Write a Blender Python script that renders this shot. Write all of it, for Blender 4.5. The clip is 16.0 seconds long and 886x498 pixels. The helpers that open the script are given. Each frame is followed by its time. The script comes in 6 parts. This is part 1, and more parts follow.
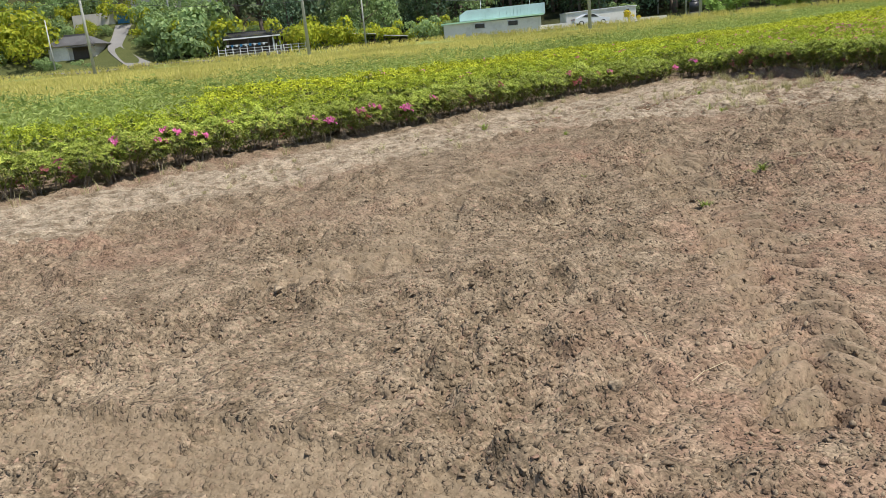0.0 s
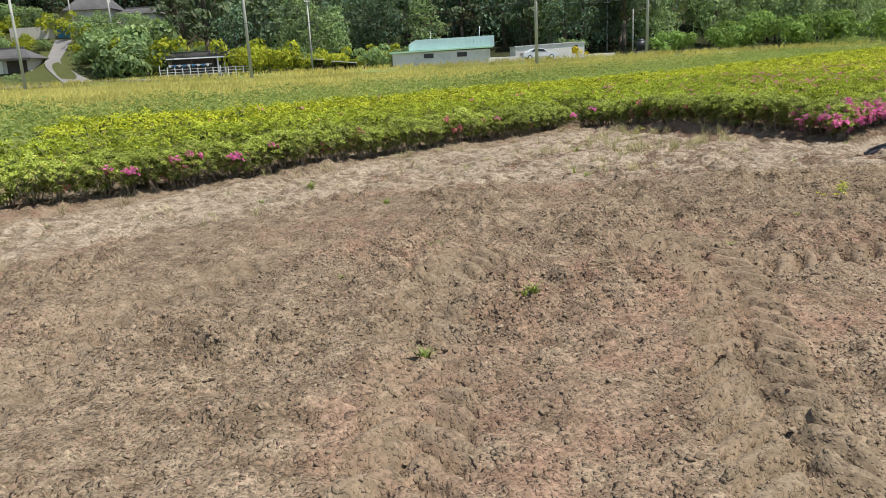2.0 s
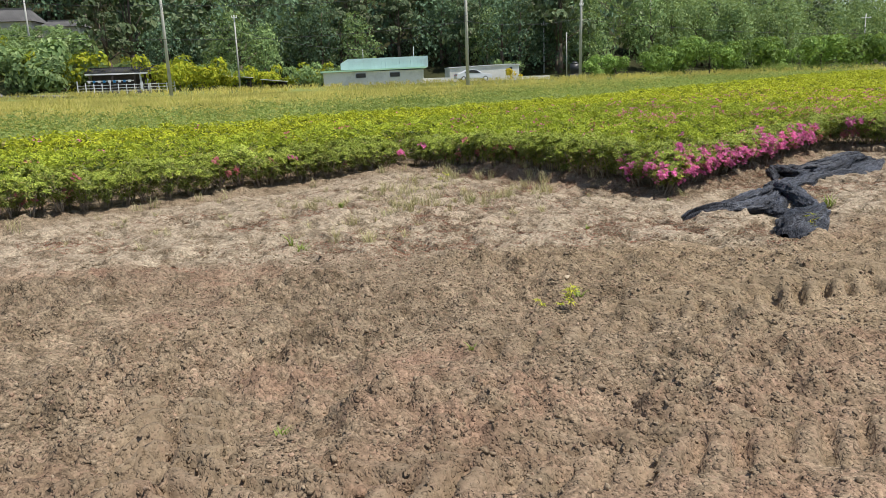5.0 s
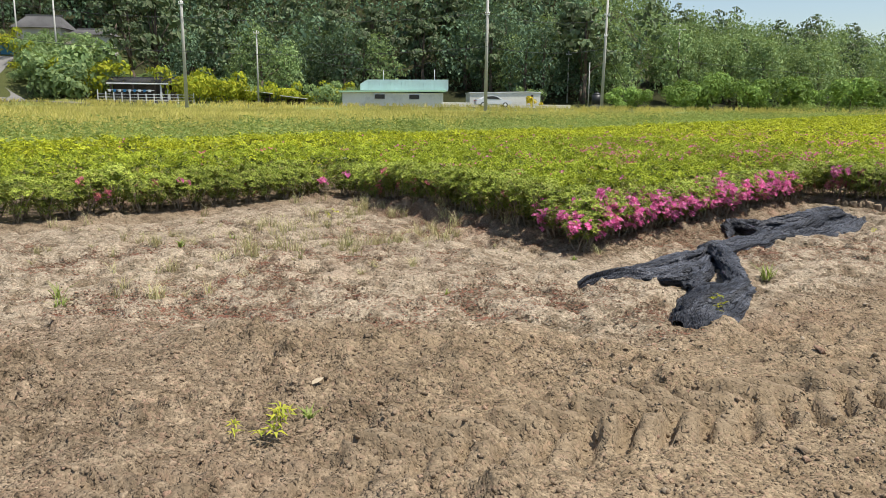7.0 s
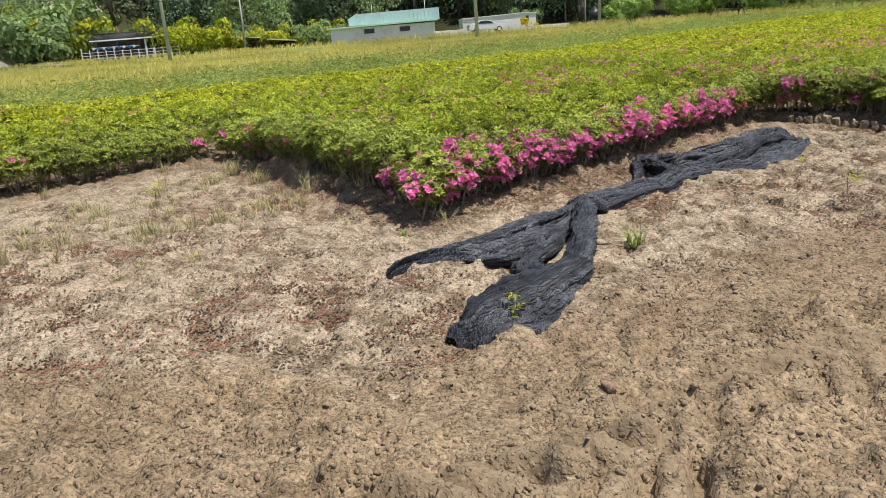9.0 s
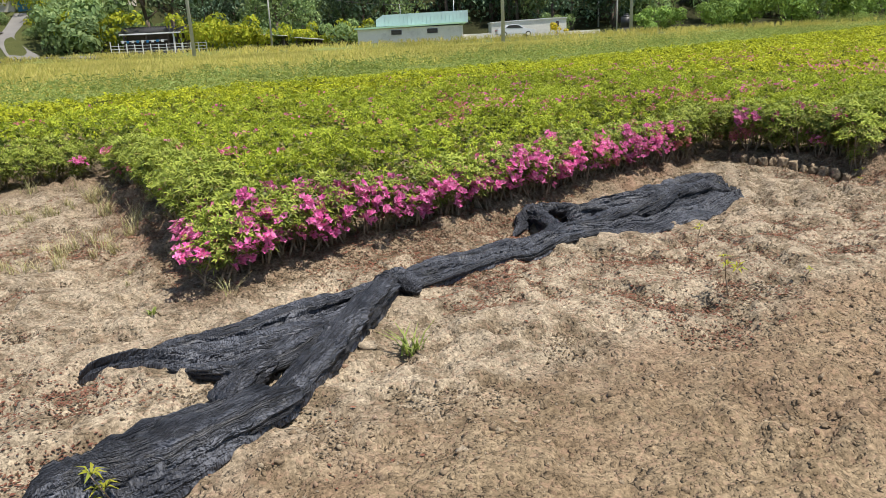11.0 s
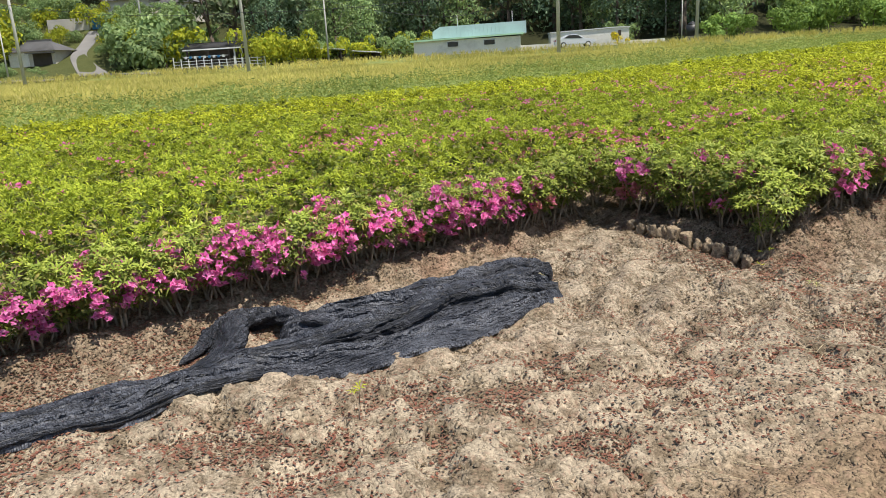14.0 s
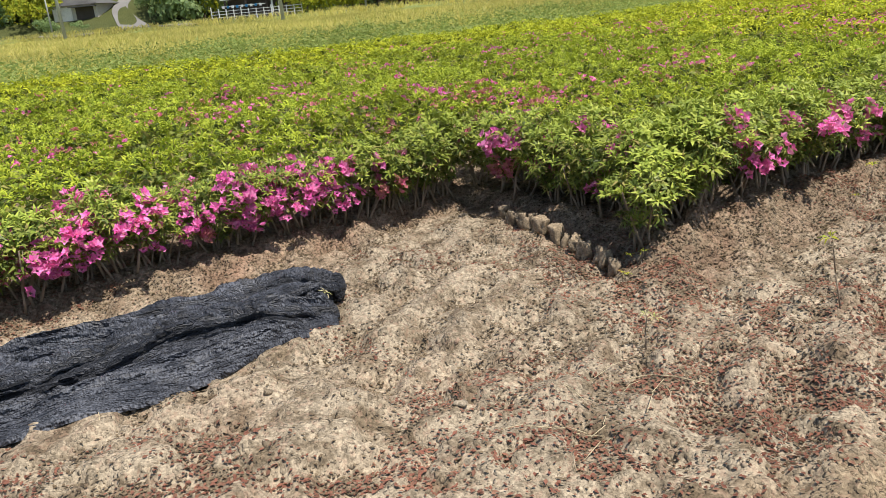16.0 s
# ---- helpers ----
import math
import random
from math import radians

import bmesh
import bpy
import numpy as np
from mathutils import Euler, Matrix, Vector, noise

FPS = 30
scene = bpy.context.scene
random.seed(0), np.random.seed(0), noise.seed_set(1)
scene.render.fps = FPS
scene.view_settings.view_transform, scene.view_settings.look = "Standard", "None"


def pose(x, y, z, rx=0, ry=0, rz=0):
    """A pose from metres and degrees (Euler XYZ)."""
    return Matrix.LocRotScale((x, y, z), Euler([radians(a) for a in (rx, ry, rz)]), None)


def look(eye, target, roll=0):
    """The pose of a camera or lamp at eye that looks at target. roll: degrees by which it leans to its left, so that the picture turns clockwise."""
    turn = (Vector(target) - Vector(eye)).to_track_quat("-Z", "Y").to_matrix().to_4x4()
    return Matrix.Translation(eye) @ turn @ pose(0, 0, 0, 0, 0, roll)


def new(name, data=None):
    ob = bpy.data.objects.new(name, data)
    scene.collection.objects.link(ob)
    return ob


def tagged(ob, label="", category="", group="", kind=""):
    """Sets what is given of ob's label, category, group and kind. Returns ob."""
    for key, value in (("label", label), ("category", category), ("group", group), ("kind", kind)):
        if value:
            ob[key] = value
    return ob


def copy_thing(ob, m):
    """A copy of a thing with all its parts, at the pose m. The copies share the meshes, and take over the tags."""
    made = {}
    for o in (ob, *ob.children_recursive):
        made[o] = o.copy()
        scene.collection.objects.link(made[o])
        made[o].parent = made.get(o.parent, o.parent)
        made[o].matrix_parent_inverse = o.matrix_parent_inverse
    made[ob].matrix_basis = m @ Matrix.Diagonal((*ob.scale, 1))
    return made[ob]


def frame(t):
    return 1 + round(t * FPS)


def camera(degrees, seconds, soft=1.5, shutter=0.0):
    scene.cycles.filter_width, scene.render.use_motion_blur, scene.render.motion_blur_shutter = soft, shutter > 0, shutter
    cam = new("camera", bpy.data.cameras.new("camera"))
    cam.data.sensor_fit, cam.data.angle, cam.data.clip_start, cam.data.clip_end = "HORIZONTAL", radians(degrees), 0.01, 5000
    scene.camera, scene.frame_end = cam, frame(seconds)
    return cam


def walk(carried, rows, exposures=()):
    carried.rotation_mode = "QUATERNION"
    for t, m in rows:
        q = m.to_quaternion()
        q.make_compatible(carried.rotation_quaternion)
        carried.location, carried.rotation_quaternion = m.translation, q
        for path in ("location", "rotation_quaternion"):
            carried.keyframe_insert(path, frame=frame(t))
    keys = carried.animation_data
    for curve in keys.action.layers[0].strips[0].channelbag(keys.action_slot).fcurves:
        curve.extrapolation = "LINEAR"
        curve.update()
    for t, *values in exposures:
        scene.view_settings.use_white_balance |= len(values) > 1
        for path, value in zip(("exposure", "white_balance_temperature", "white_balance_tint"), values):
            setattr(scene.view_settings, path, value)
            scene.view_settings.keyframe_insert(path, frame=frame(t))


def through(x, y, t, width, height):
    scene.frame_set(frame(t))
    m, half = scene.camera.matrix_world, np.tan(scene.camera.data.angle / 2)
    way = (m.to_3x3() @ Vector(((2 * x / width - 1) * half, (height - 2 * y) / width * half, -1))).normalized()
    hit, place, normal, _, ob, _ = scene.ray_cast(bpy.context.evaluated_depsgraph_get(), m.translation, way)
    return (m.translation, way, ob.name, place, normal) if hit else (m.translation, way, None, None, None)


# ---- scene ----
cam = camera(60.0, 16.0, 0.55)
PATH = [
    (0, (1.614, -3.239, 1.256), (1.569, -1.308, 0.739), -5.2),
    (0.5, (1.98, -2.8, 1.246), (1.864, -0.872, 0.728), -7.3),
    (1, (2.466, -2.39, 1.282), (2.488, -0.461, 0.754), -5.4),
    (1.5, (2.886, -1.963, 1.301), (2.937, -0.05, 0.718), -6.4),
    (2, (3.269, -1.566, 1.354), (3.343, 0.379, 0.895), -2.9),
    (2.5, (3.656, -1.148, 1.366), (3.664, 0.8, 0.915), 0.7),
    (3, (4.039, -0.737, 1.419), (4.039, 1.213, 0.973), 0.4),
    (3.5, (4.53, -0.368, 1.441), (4.532, 1.609, 1.133), -0.5),
    (4, (4.964, 0.069, 1.424), (5.004, 2.042, 1.099), 1.6),
    (4.5, (5.477, 0.388, 1.401), (5.68, 2.347, 1.051), 1.6),
    (4.7, (5.675, 0.498, 1.412), (5.879, 2.445, 1.001), -2.2),
    (6.8, (7.448, 2.005, 1.387), (7.588, 3.955, 0.962), 0.9),
    (7, (7.658, 2.113, 1.391), (7.799, 4.076, 1.034), 0.7),
    (7.5, (8.097, 2.428, 1.389), (8.232, 4.396, 1.054), 0.4),
    (8, (8.502, 2.789, 1.413), (8.626, 4.758, 1.082), -1.3),
    (8.5, (8.998, 3.098, 1.421), (9.095, 5.05, 0.999), -7.8),
    (9, (9.392, 3.476, 1.406), (9.473, 5.403, 0.879), -4.3),
    (9.5, (9.864, 3.808, 1.412), (9.942, 5.736, 0.888), -0.4),
    (9.7, (10.044, 3.911, 1.434), (10.108, 5.842, 0.917), -1.9),
    (11.8, (11.68, 5.274, 1.482), (11.573, 7.203, 0.964), -2.2),
    (12, (11.866, 5.404, 1.479), (11.7, 7.333, 0.979), -2.8),
    (12.5, (12.255, 5.763, 1.481), (12.024, 7.68, 0.957), -4.2),
    (13, (12.616, 6.179, 1.531), (12.393, 8.094, 0.999), -4.9),
    (13.5, (13.055, 6.482, 1.556), (12.831, 8.408, 1.065), -5.3),
    (14, (13.46, 6.845, 1.524), (13.263, 8.775, 1.04), -3.4),
    (14.5, (13.851, 7.2, 1.505), (13.676, 9.121, 0.975), -3.3),
    (15, (14.268, 7.555, 1.498), (14.104, 9.442, 0.854), -3.8),
    (15.5, (14.565, 7.95, 1.48), (14.346, 9.836, 0.853), -5.4),
    (16, (14.859, 8.227, 1.438), (14.517, 10.102, 0.831), -5.1),
]
EXPOSURES = [(0, 0.51, 6400, 10), (3, 0.52, 6400, 10), (3.6, 0.45, 6450, 10), (4.7, 0.45, 6450, 10), (7, 0.53, 6550, 10), (9, 0.51, 6650, 10), (12, 0.53, 6600, 10), (16, 0.54, 6600, 10)]
walk(cam, [(t, look(eye, target, roll)) for t, eye, target, roll in PATH], EXPOSURES)

# ---- light: a high, slightly hazy midday sun ----
SUN_ELEVATION, SUN_AZIMUTH = radians(68), radians(118)  # azimuth clockwise from +y
world = bpy.data.worlds.new("sky")
scene.world = world
world.use_nodes = True
sky = world.node_tree.nodes.new("ShaderNodeTexSky")
sky.sky_type, sky.sun_disc = "NISHITA", False
sky.sun_elevation, sky.sun_rotation = SUN_ELEVATION, SUN_AZIMUTH
sky.air_density, sky.dust_density = 1.1, 0.9
background = world.node_tree.nodes["Background"]
background.inputs["Strength"].default_value = 0.095
world.node_tree.links.new(sky.outputs["Color"], background.inputs["Color"])
sun_data = bpy.data.lights.new("sun", "SUN")
sun_data.energy, sun_data.angle, sun_data.color = 4.4, radians(0.8), (1.0, 0.95, 0.87)
sun = new("sun", sun_data)
sun_way = Vector((math.sin(SUN_AZIMUTH) * math.cos(SUN_ELEVATION), math.cos(SUN_AZIMUTH) * math.cos(SUN_ELEVATION), math.sin(SUN_ELEVATION)))
sun.matrix_basis = look(sun_way * 50, (0, 0, 0))

# ---- tools ----
rng = np.random.default_rng(7)


def mesh_of(name, verts, faces, material=None, smooth=False):
    """A mesh from arrays of corners and of equal-sided faces."""
    verts, faces = np.asarray(verts, np.float32), np.asarray(faces, np.int32)
    me = bpy.data.meshes.new(name)
    me.vertices.add(len(verts))
    me.vertices.foreach_set("co", verts.ravel())
    n = faces.shape[1]
    me.loops.add(faces.size)
    me.loops.foreach_set("vertex_index", faces.ravel())
    me.polygons.add(len(faces))
    me.polygons.foreach_set("loop_start", np.arange(0, faces.size, n, dtype=np.int32))
    me.polygons.foreach_set("use_smooth", np.full(len(faces), smooth))
    if material:
        me.materials.append(material)
    me.update(calc_edges=True)
    return me


def point_value(me, name, values):
    """A number per corner that a material can read."""
    me.attributes.new(name, "FLOAT", "POINT").data.foreach_set("value", np.asarray(values, np.float32))


def part(name, me, material=None, parent=None, label="", m=None):
    """One mesh object, under a thing or a part; takes a mesh or a bmesh."""
    if isinstance(me, bmesh.types.BMesh):
        bm, me = me, bpy.data.meshes.new(name)
        bm.to_mesh(me)
        bm.free()
    if material and not me.materials:
        me.materials.append(material)
    ob = new(name, me)
    ob.parent = parent
    if m is not None:
        ob.matrix_basis = m
    return tagged(ob, label)


def thing(name, m, label, category, group="", kind=""):
    ob = new(name)
    ob.empty_display_size = 0.2
    ob.matrix_basis = m
    return tagged(ob, label, category, group, kind)


def box(bm, centre, size, bevel=0.0, turn=0.0):
    """A box with softened edges, added to a bmesh."""
    made = bmesh.ops.create_cube(bm, size=1.0)["verts"]
    for v in made:
        v.co = Vector((v.co.x * size[0], v.co.y * size[1], v.co.z * size[2]))
    if bevel:
        edges = list({e for v in made for e in v.link_edges})
        made = list({v for f in bmesh.ops.bevel(bm, geom=edges, offset=bevel, segments=2, affect="EDGES")["faces"] for v in f.verts} | set(v for v in made if v.is_valid))
    bmesh.ops.transform(bm, matrix=pose(*centre, 0, 0, turn), verts=made)
    return bm


def rod(bm, a, b, r1, r2, sides=10):
    """A tapered round bar from a to b, added to a bmesh."""
    a, b = Vector(a), Vector(b)
    made = bmesh.ops.create_cone(bm, cap_ends=True, segments=sides, radius1=r1, radius2=r2, depth=(b - a).length)["verts"]
    m = Matrix.Translation((a + b) / 2) @ (b - a).to_track_quat("Z", "Y").to_matrix().to_4x4()
    bmesh.ops.transform(bm, matrix=m, verts=made)
    for v in made:
        for f in v.link_faces:
            f.smooth = len(f.verts) == 4
    return bm


def prism(bm, outline, y0, y1):
    """An outline in x and z pushed through from y0 to y1."""
    front = [bm.verts.new((x, y0, z)) for x, z in outline]
    back = [bm.verts.new((x, y1, z)) for x, z in outline]
    bm.faces.new(front)
    bm.faces.new(back[::-1])
    n = len(outline)
    for i in range(n):
        bm.faces.new((front[i], back[i], back[(i + 1) % n], front[(i + 1) % n])[::-1])
    bmesh.ops.recalc_face_normals(bm, faces=bm.faces)
    return bm


def lattice(seed):
    return np.random.default_rng(seed).random((256, 256)).astype(np.float32)


LATTICES = [lattice(s) for s in range(24)]


def value_noise(x, y, seed=0):
    """Smooth noise from 0 to 1 with cells of size 1."""
    grid = LATTICES[seed % 24]
    xi, yi = np.floor(x).astype(int), np.floor(y).astype(int)
    fx, fy = x - xi, y - yi
    fx, fy = fx * fx * (3 - 2 * fx), fy * fy * (3 - 2 * fy)
    a, b = grid[xi & 255, yi & 255], grid[(xi + 1) & 255, yi & 255]
    c, d = grid[xi & 255, (yi + 1) & 255], grid[(xi + 1) & 255, (yi + 1) & 255]
    return (a * (1 - fx) + b * fx) * (1 - fy) + (c * (1 - fx) + d * fx) * fy


def fbm(x, y, size, octaves=4, seed=0, gain=0.5):
    total, amp, norm = 0, 1.0, 0.0
    for k in range(octaves):
        total, norm = total + amp * value_noise(x / size * 2**k + 17.3 * k, y / size * 2**k + 9.1 * k, seed + k), norm + amp
        amp *= gain
    return total / norm


def cells(x, y, size, seed=0):
    """Round lumps: 1 at a cell's middle, 0 half a cell away and beyond."""
    g1, g2, g3 = LATTICES[seed % 24], LATTICES[(seed + 1) % 24], LATTICES[(seed + 2) % 24]
    x, y = x / size, y / size
    xi, yi = np.floor(x).astype(int), np.floor(y).astype(int)
    best = np.zeros_like(x)
    for i in (-1, 0, 1):
        for j in (-1, 0, 1):
            a, b = (xi + i) & 255, (yi + j) & 255
            r = 0.25 + 0.45 * g3[a, b]
            d2 = ((xi + i + g1[a, b] - x) ** 2 + (yi + j + g2[a, b] - y) ** 2) / r**2
            best = np.maximum(best, np.clip(1 - d2, 0, 1) ** 1.4 * r * 1.6)
    return best


def billow(x, y, size, seed=0, octaves=3, gain=0.55):
    """Rounded lumps with creases between them, from 0 to about 1."""
    total, amp, norm = 0, 1.0, 0.0
    for k in range(octaves):
        total = total + amp * np.abs(2 * value_noise(x / size * 2**k + 5.7 * k, y / size * 2**k + 3.3 * k, seed + k) - 1)
        norm, amp = norm + amp, amp * gain
    return total / norm


def step(a, b, x):
    t = np.clip((x - a) / (b - a), 0, 1)
    return t * t * (3 - 2 * t)


# ---- materials ----
class Nodes:
    """A material with a principled surface and short ways to wire it."""

    def __init__(self, name, roughness=0.8, **inputs):
        self.mat = bpy.data.materials.new(name)
        self.mat.use_nodes = True
        self.tree = self.mat.node_tree
        self.surface = self.tree.nodes["Principled BSDF"]
        self.put(roughness, "Roughness")
        for key, value in inputs.items():
            self.put(value, key.replace("_", " "))

    def put(self, value, socket):
        if isinstance(value, bpy.types.NodeSocket):
            self.tree.links.new(value, self.surface.inputs[socket])
        else:
            self.surface.inputs[socket].default_value = (*value, 1) if isinstance(value, tuple) and len(value) == 3 else value
        return self

    def node(self, kind, out=0, **inputs):
        node = self.tree.nodes.new(kind)
        for key, value in inputs.items():
            socket = node.inputs[int(key[1:])] if key[0] == "i" and key[1:].isdigit() else node.inputs[key.replace("_", " ")]
            if isinstance(value, bpy.types.NodeSocket):
                self.tree.links.new(value, socket)
            else:
                socket.default_value = (*value, 1) if isinstance(value, tuple) and len(value) == 3 and socket.type == "RGBA" else value
        return node.outputs[out]

    def place(self, world=True):
        return self.node("ShaderNodeNewGeometry") if world else self.node("ShaderNodeTexCoord", 3)

    def noise(self, scale, detail=4.0, rough=0.55, where=None, out=0):
        return self.node("ShaderNodeTexNoise", out, Vector=where or self.place(), Scale=scale, Detail=detail, Roughness=rough)

    def ramp(self, factor, *stops):
        node = self.tree.nodes.new("ShaderNodeValToRGB")
        self.tree.links.new(factor, node.inputs[0])
        while len(node.color_ramp.elements) < len(stops):
            node.color_ramp.elements.new(0.5)
        for e, (p, c) in zip(node.color_ramp.elements, stops):
            e.position, e.color = p, (*c, 1) if isinstance(c, tuple) else (c, c, c, 1)
        return node.outputs[0]

    def mix(self, factor, a, b, how="MIX"):
        node = self.tree.nodes.new("ShaderNodeMix")
        node.data_type, node.blend_type = "RGBA", how
        for socket, value in ((node.inputs[0], factor), (node.inputs[6], a), (node.inputs[7], b)):
            if isinstance(value, bpy.types.NodeSocket):
                self.tree.links.new(value, socket)
            else:
                socket.default_value = (*value, 1) if isinstance(value, tuple) else value
        return node.outputs[2]

    def maths(self, how, a, b=0.0, clamp=False):
        result = self.node("ShaderNodeMath", i0=a, i1=b)
        result.node.operation, result.node.use_clamp = how, clamp
        return result

    def value(self, name):
        result = self.node("ShaderNodeAttribute", 2)
        result.node.attribute_name = name
        return result

    def bump(self, height, strength=0.5, distance=0.01):
        self.put(self.node("ShaderNodeBump", Height=height, Strength=strength, Distance=distance), "Normal")
        return self


def leaf_material(name, colours, gloss=0.45, through=0.25, by_object=0.0, spread=1.0):
    """Leaves: colour by leaf, a lighter tone by object, a little light through them."""
    n = Nodes(name, gloss)
    by_leaf = n.node("ShaderNodeNewGeometry", 8)
    stops = [(i / max(1, len(colours) - 1), c) for i, c in enumerate(colours)]
    colour = n.ramp(by_leaf, *stops)
    patches = n.ramp(n.noise(0.9 * spread, 3), (0.3, 0.72), (0.7, 1.25))
    colour = n.mix(1.0, colour, patches, "MULTIPLY")
    if by_object:
        tone = n.ramp(n.node("ShaderNodeObjectInfo", 5), (0.0, 1 - by_object), (1.0, 1 + by_object))
        colour = n.mix(1.0, colour, tone, "MULTIPLY")
    n.put(colour, "Base Color")
    n.put(0.12, "Specular IOR Level")
    glow = n.node("ShaderNodeBsdfTranslucent", Color=n.mix(0.4, colour, (0.30, 0.36, 0.03)))
    mixed = n.node("ShaderNodeMixShader", i0=through, i1=n.surface.outputs[0], i2=glow)
    n.tree.links.new(mixed, n.tree.nodes["Material Output"].inputs[0])
    return n.mat


def plain_material(name, colour, roughness=0.7, grain=6.0, contrast=0.25, bump=0.2, metallic=0.0, dirt=None):
    """A painted, cast or sawn surface with grain and blotches."""
    n = Nodes(name, roughness, Metallic=metallic)
    where = n.place(False)
    blotch = n.ramp(n.noise(grain * 0.18, 5, where=where), (0.3, 1 - contrast), (0.72, 1 + contrast * 0.5))
    fine = n.ramp(n.noise(grain * 6, 3, where=where), (0.3, 0.93), (0.7, 1.05))
    c = n.mix(1.0, n.mix(1.0, colour, blotch, "MULTIPLY"), fine, "MULTIPLY")
    if dirt:
        c = n.mix(n.ramp(n.noise(grain * 0.45, 6, 0.7, where=where), (0.5, 0.0), (0.75, 0.8)), c, dirt)
    n.put(c, "Base Color")
    return n.bump(n.noise(grain * 4, 4, where=where), bump, 0.02).mat


def crumb_cells(n, scale):
    """Crumbs of soil: how far from a crumb's middle, and a random tint for each crumb."""
    bent = n.mix(0.6 / scale, n.place(), n.noise(scale * 1.3, 2, 0.5, out=1), "ADD")
    gap = n.node("ShaderNodeTexVoronoi", Vector=bent, Scale=scale)
    return gap, n.node("ShaderNodeSeparateColor", Color=gap.node.outputs[1])


def crumb_height(n):
    """Height of the soil's skin in centimetres: rough grain, and rounded crumbs of three sizes that stand out of it here and there."""
    height = n.maths("ADD", n.maths("MULTIPLY", n.noise(13, 4, 0.5), 1.6), n.maths("MULTIPLY", n.noise(110, 2, 0.5), 0.16))
    for scale, share, size in ((19.0, 0.70, 1.3), (36.0, 0.45, 1.0), (74.0, 0.35, 0.55)):
        gap, tint = crumb_cells(n, scale)
        dome = n.maths("SUBTRACT", 1.0, n.maths("MULTIPLY", n.maths("MULTIPLY", gap, gap), 4.5), True)
        dome = n.maths("POWER", dome, 0.6)
        height = n.maths("ADD", height, n.maths("MULTIPLY", n.maths("MULTIPLY", dome, n.ramp(tint, (share, 0.0), (share + 0.3, 1.0))), size))
    return height


# soil: zone 0 tilled brown loam, 1 pale dry silt; red: iron-red streaks; woods: forest floor with the wood's inner
# shade put in
n = Nodes("soil", 0.95, Specular_IOR_Level=0.12)
pressed = n.value("pressed")
zone, red, green, woods, tan = n.value("zone"), n.value("red"), n.value("green"), n.value("woods"), n.value("tan")
mid = n.noise(6, 6, 0.62)
tilled = n.mix(n.ramp(mid, (0.38, 0.0), (0.62, 1.0)), (0.145, 0.107, 0.068), (0.265, 0.204, 0.137))
pale = n.mix(n.ramp(mid, (0.38, 0.0), (0.56, 1.0)), (0.16, 0.122, 0.08), (0.345, 0.284, 0.204))
earth = n.mix(zone, tilled, pale)
earth = n.mix(n.maths("MULTIPLY", tan, 0.75), earth, n.mix(n.ramp(mid, (0.3, 0.0), (0.65, 1.0)), (0.178, 0.129, 0.077), (0.262, 0.196, 0.12)))
earth = n.mix(n.maths("MULTIPLY", red, n.ramp(n.noise(4, 6), (0.35, 0.05), (0.65, 0.68))), earth, (0.25, 0.148, 0.102))
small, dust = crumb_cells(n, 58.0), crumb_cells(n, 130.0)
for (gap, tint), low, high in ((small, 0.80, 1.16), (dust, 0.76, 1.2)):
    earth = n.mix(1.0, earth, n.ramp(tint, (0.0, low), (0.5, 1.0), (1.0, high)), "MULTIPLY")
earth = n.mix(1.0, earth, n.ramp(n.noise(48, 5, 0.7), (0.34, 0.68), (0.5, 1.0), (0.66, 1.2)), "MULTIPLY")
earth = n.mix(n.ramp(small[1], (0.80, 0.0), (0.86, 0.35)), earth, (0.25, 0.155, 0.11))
earth = n.mix(1.0, earth, n.ramp(n.noise(1.1, 5, 0.6), (0.3, 0.86), (0.7, 1.12)), "MULTIPLY")
earth = n.mix(n.maths("MULTIPLY", pressed, 0.55), earth, n.mix(n.ramp(n.noise(30, 4, 0.6), (0.35, 0.0), (0.65, 1.0)), (0.165, 0.124, 0.08), (0.245, 0.19, 0.126)))
grassy = n.mix(n.noise(0.6, 5), (0.14, 0.19, 0.05), (0.30, 0.31, 0.10))
# near-black tones put the shade between the trees into the floor's colour
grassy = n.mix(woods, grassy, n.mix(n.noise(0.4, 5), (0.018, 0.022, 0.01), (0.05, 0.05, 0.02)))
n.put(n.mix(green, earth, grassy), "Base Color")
skin = n.maths("MULTIPLY", crumb_height(n), n.ramp(zone, (0.2, 1.0), (1.0, 0.6)))
SOIL = n.bump(n.maths("MULTIPLY", skin, n.ramp(pressed, (0.2, 1.0), (0.9, 0.5))), 1.0, 0.018).mat


def clod_material(name, dark, mid, light):
    """Loose crumbs of the same soil, each of its own tint."""
    n = Nodes(name, 0.95, Specular_IOR_Level=0.12)
    isle = n.node("ShaderNodeNewGeometry", 8)
    c = n.ramp(isle, (0.0, dark), (0.5, mid), (0.9, light), (1.0, (0.29, 0.185, 0.13)))
    small, dust = crumb_cells(n, 58.0), crumb_cells(n, 130.0)
    for (gap, tint), low, high in ((small, 0.8, 1.15), (dust, 0.74, 1.22)):
        c = n.mix(1.0, c, n.ramp(tint, (0.0, low), (1.0, high)), "MULTIPLY")
    n.put(c, "Base Color")
    return n.bump(n.noise(120, 5, 0.7), 0.9, 0.004).mat


CLOD = clod_material("clod", (0.17, 0.127, 0.085), (0.225, 0.168, 0.112), (0.285, 0.222, 0.152))
PALE_CLOD = clod_material("pale_clod", (0.19, 0.146, 0.10), (0.255, 0.205, 0.143), (0.325, 0.268, 0.198))

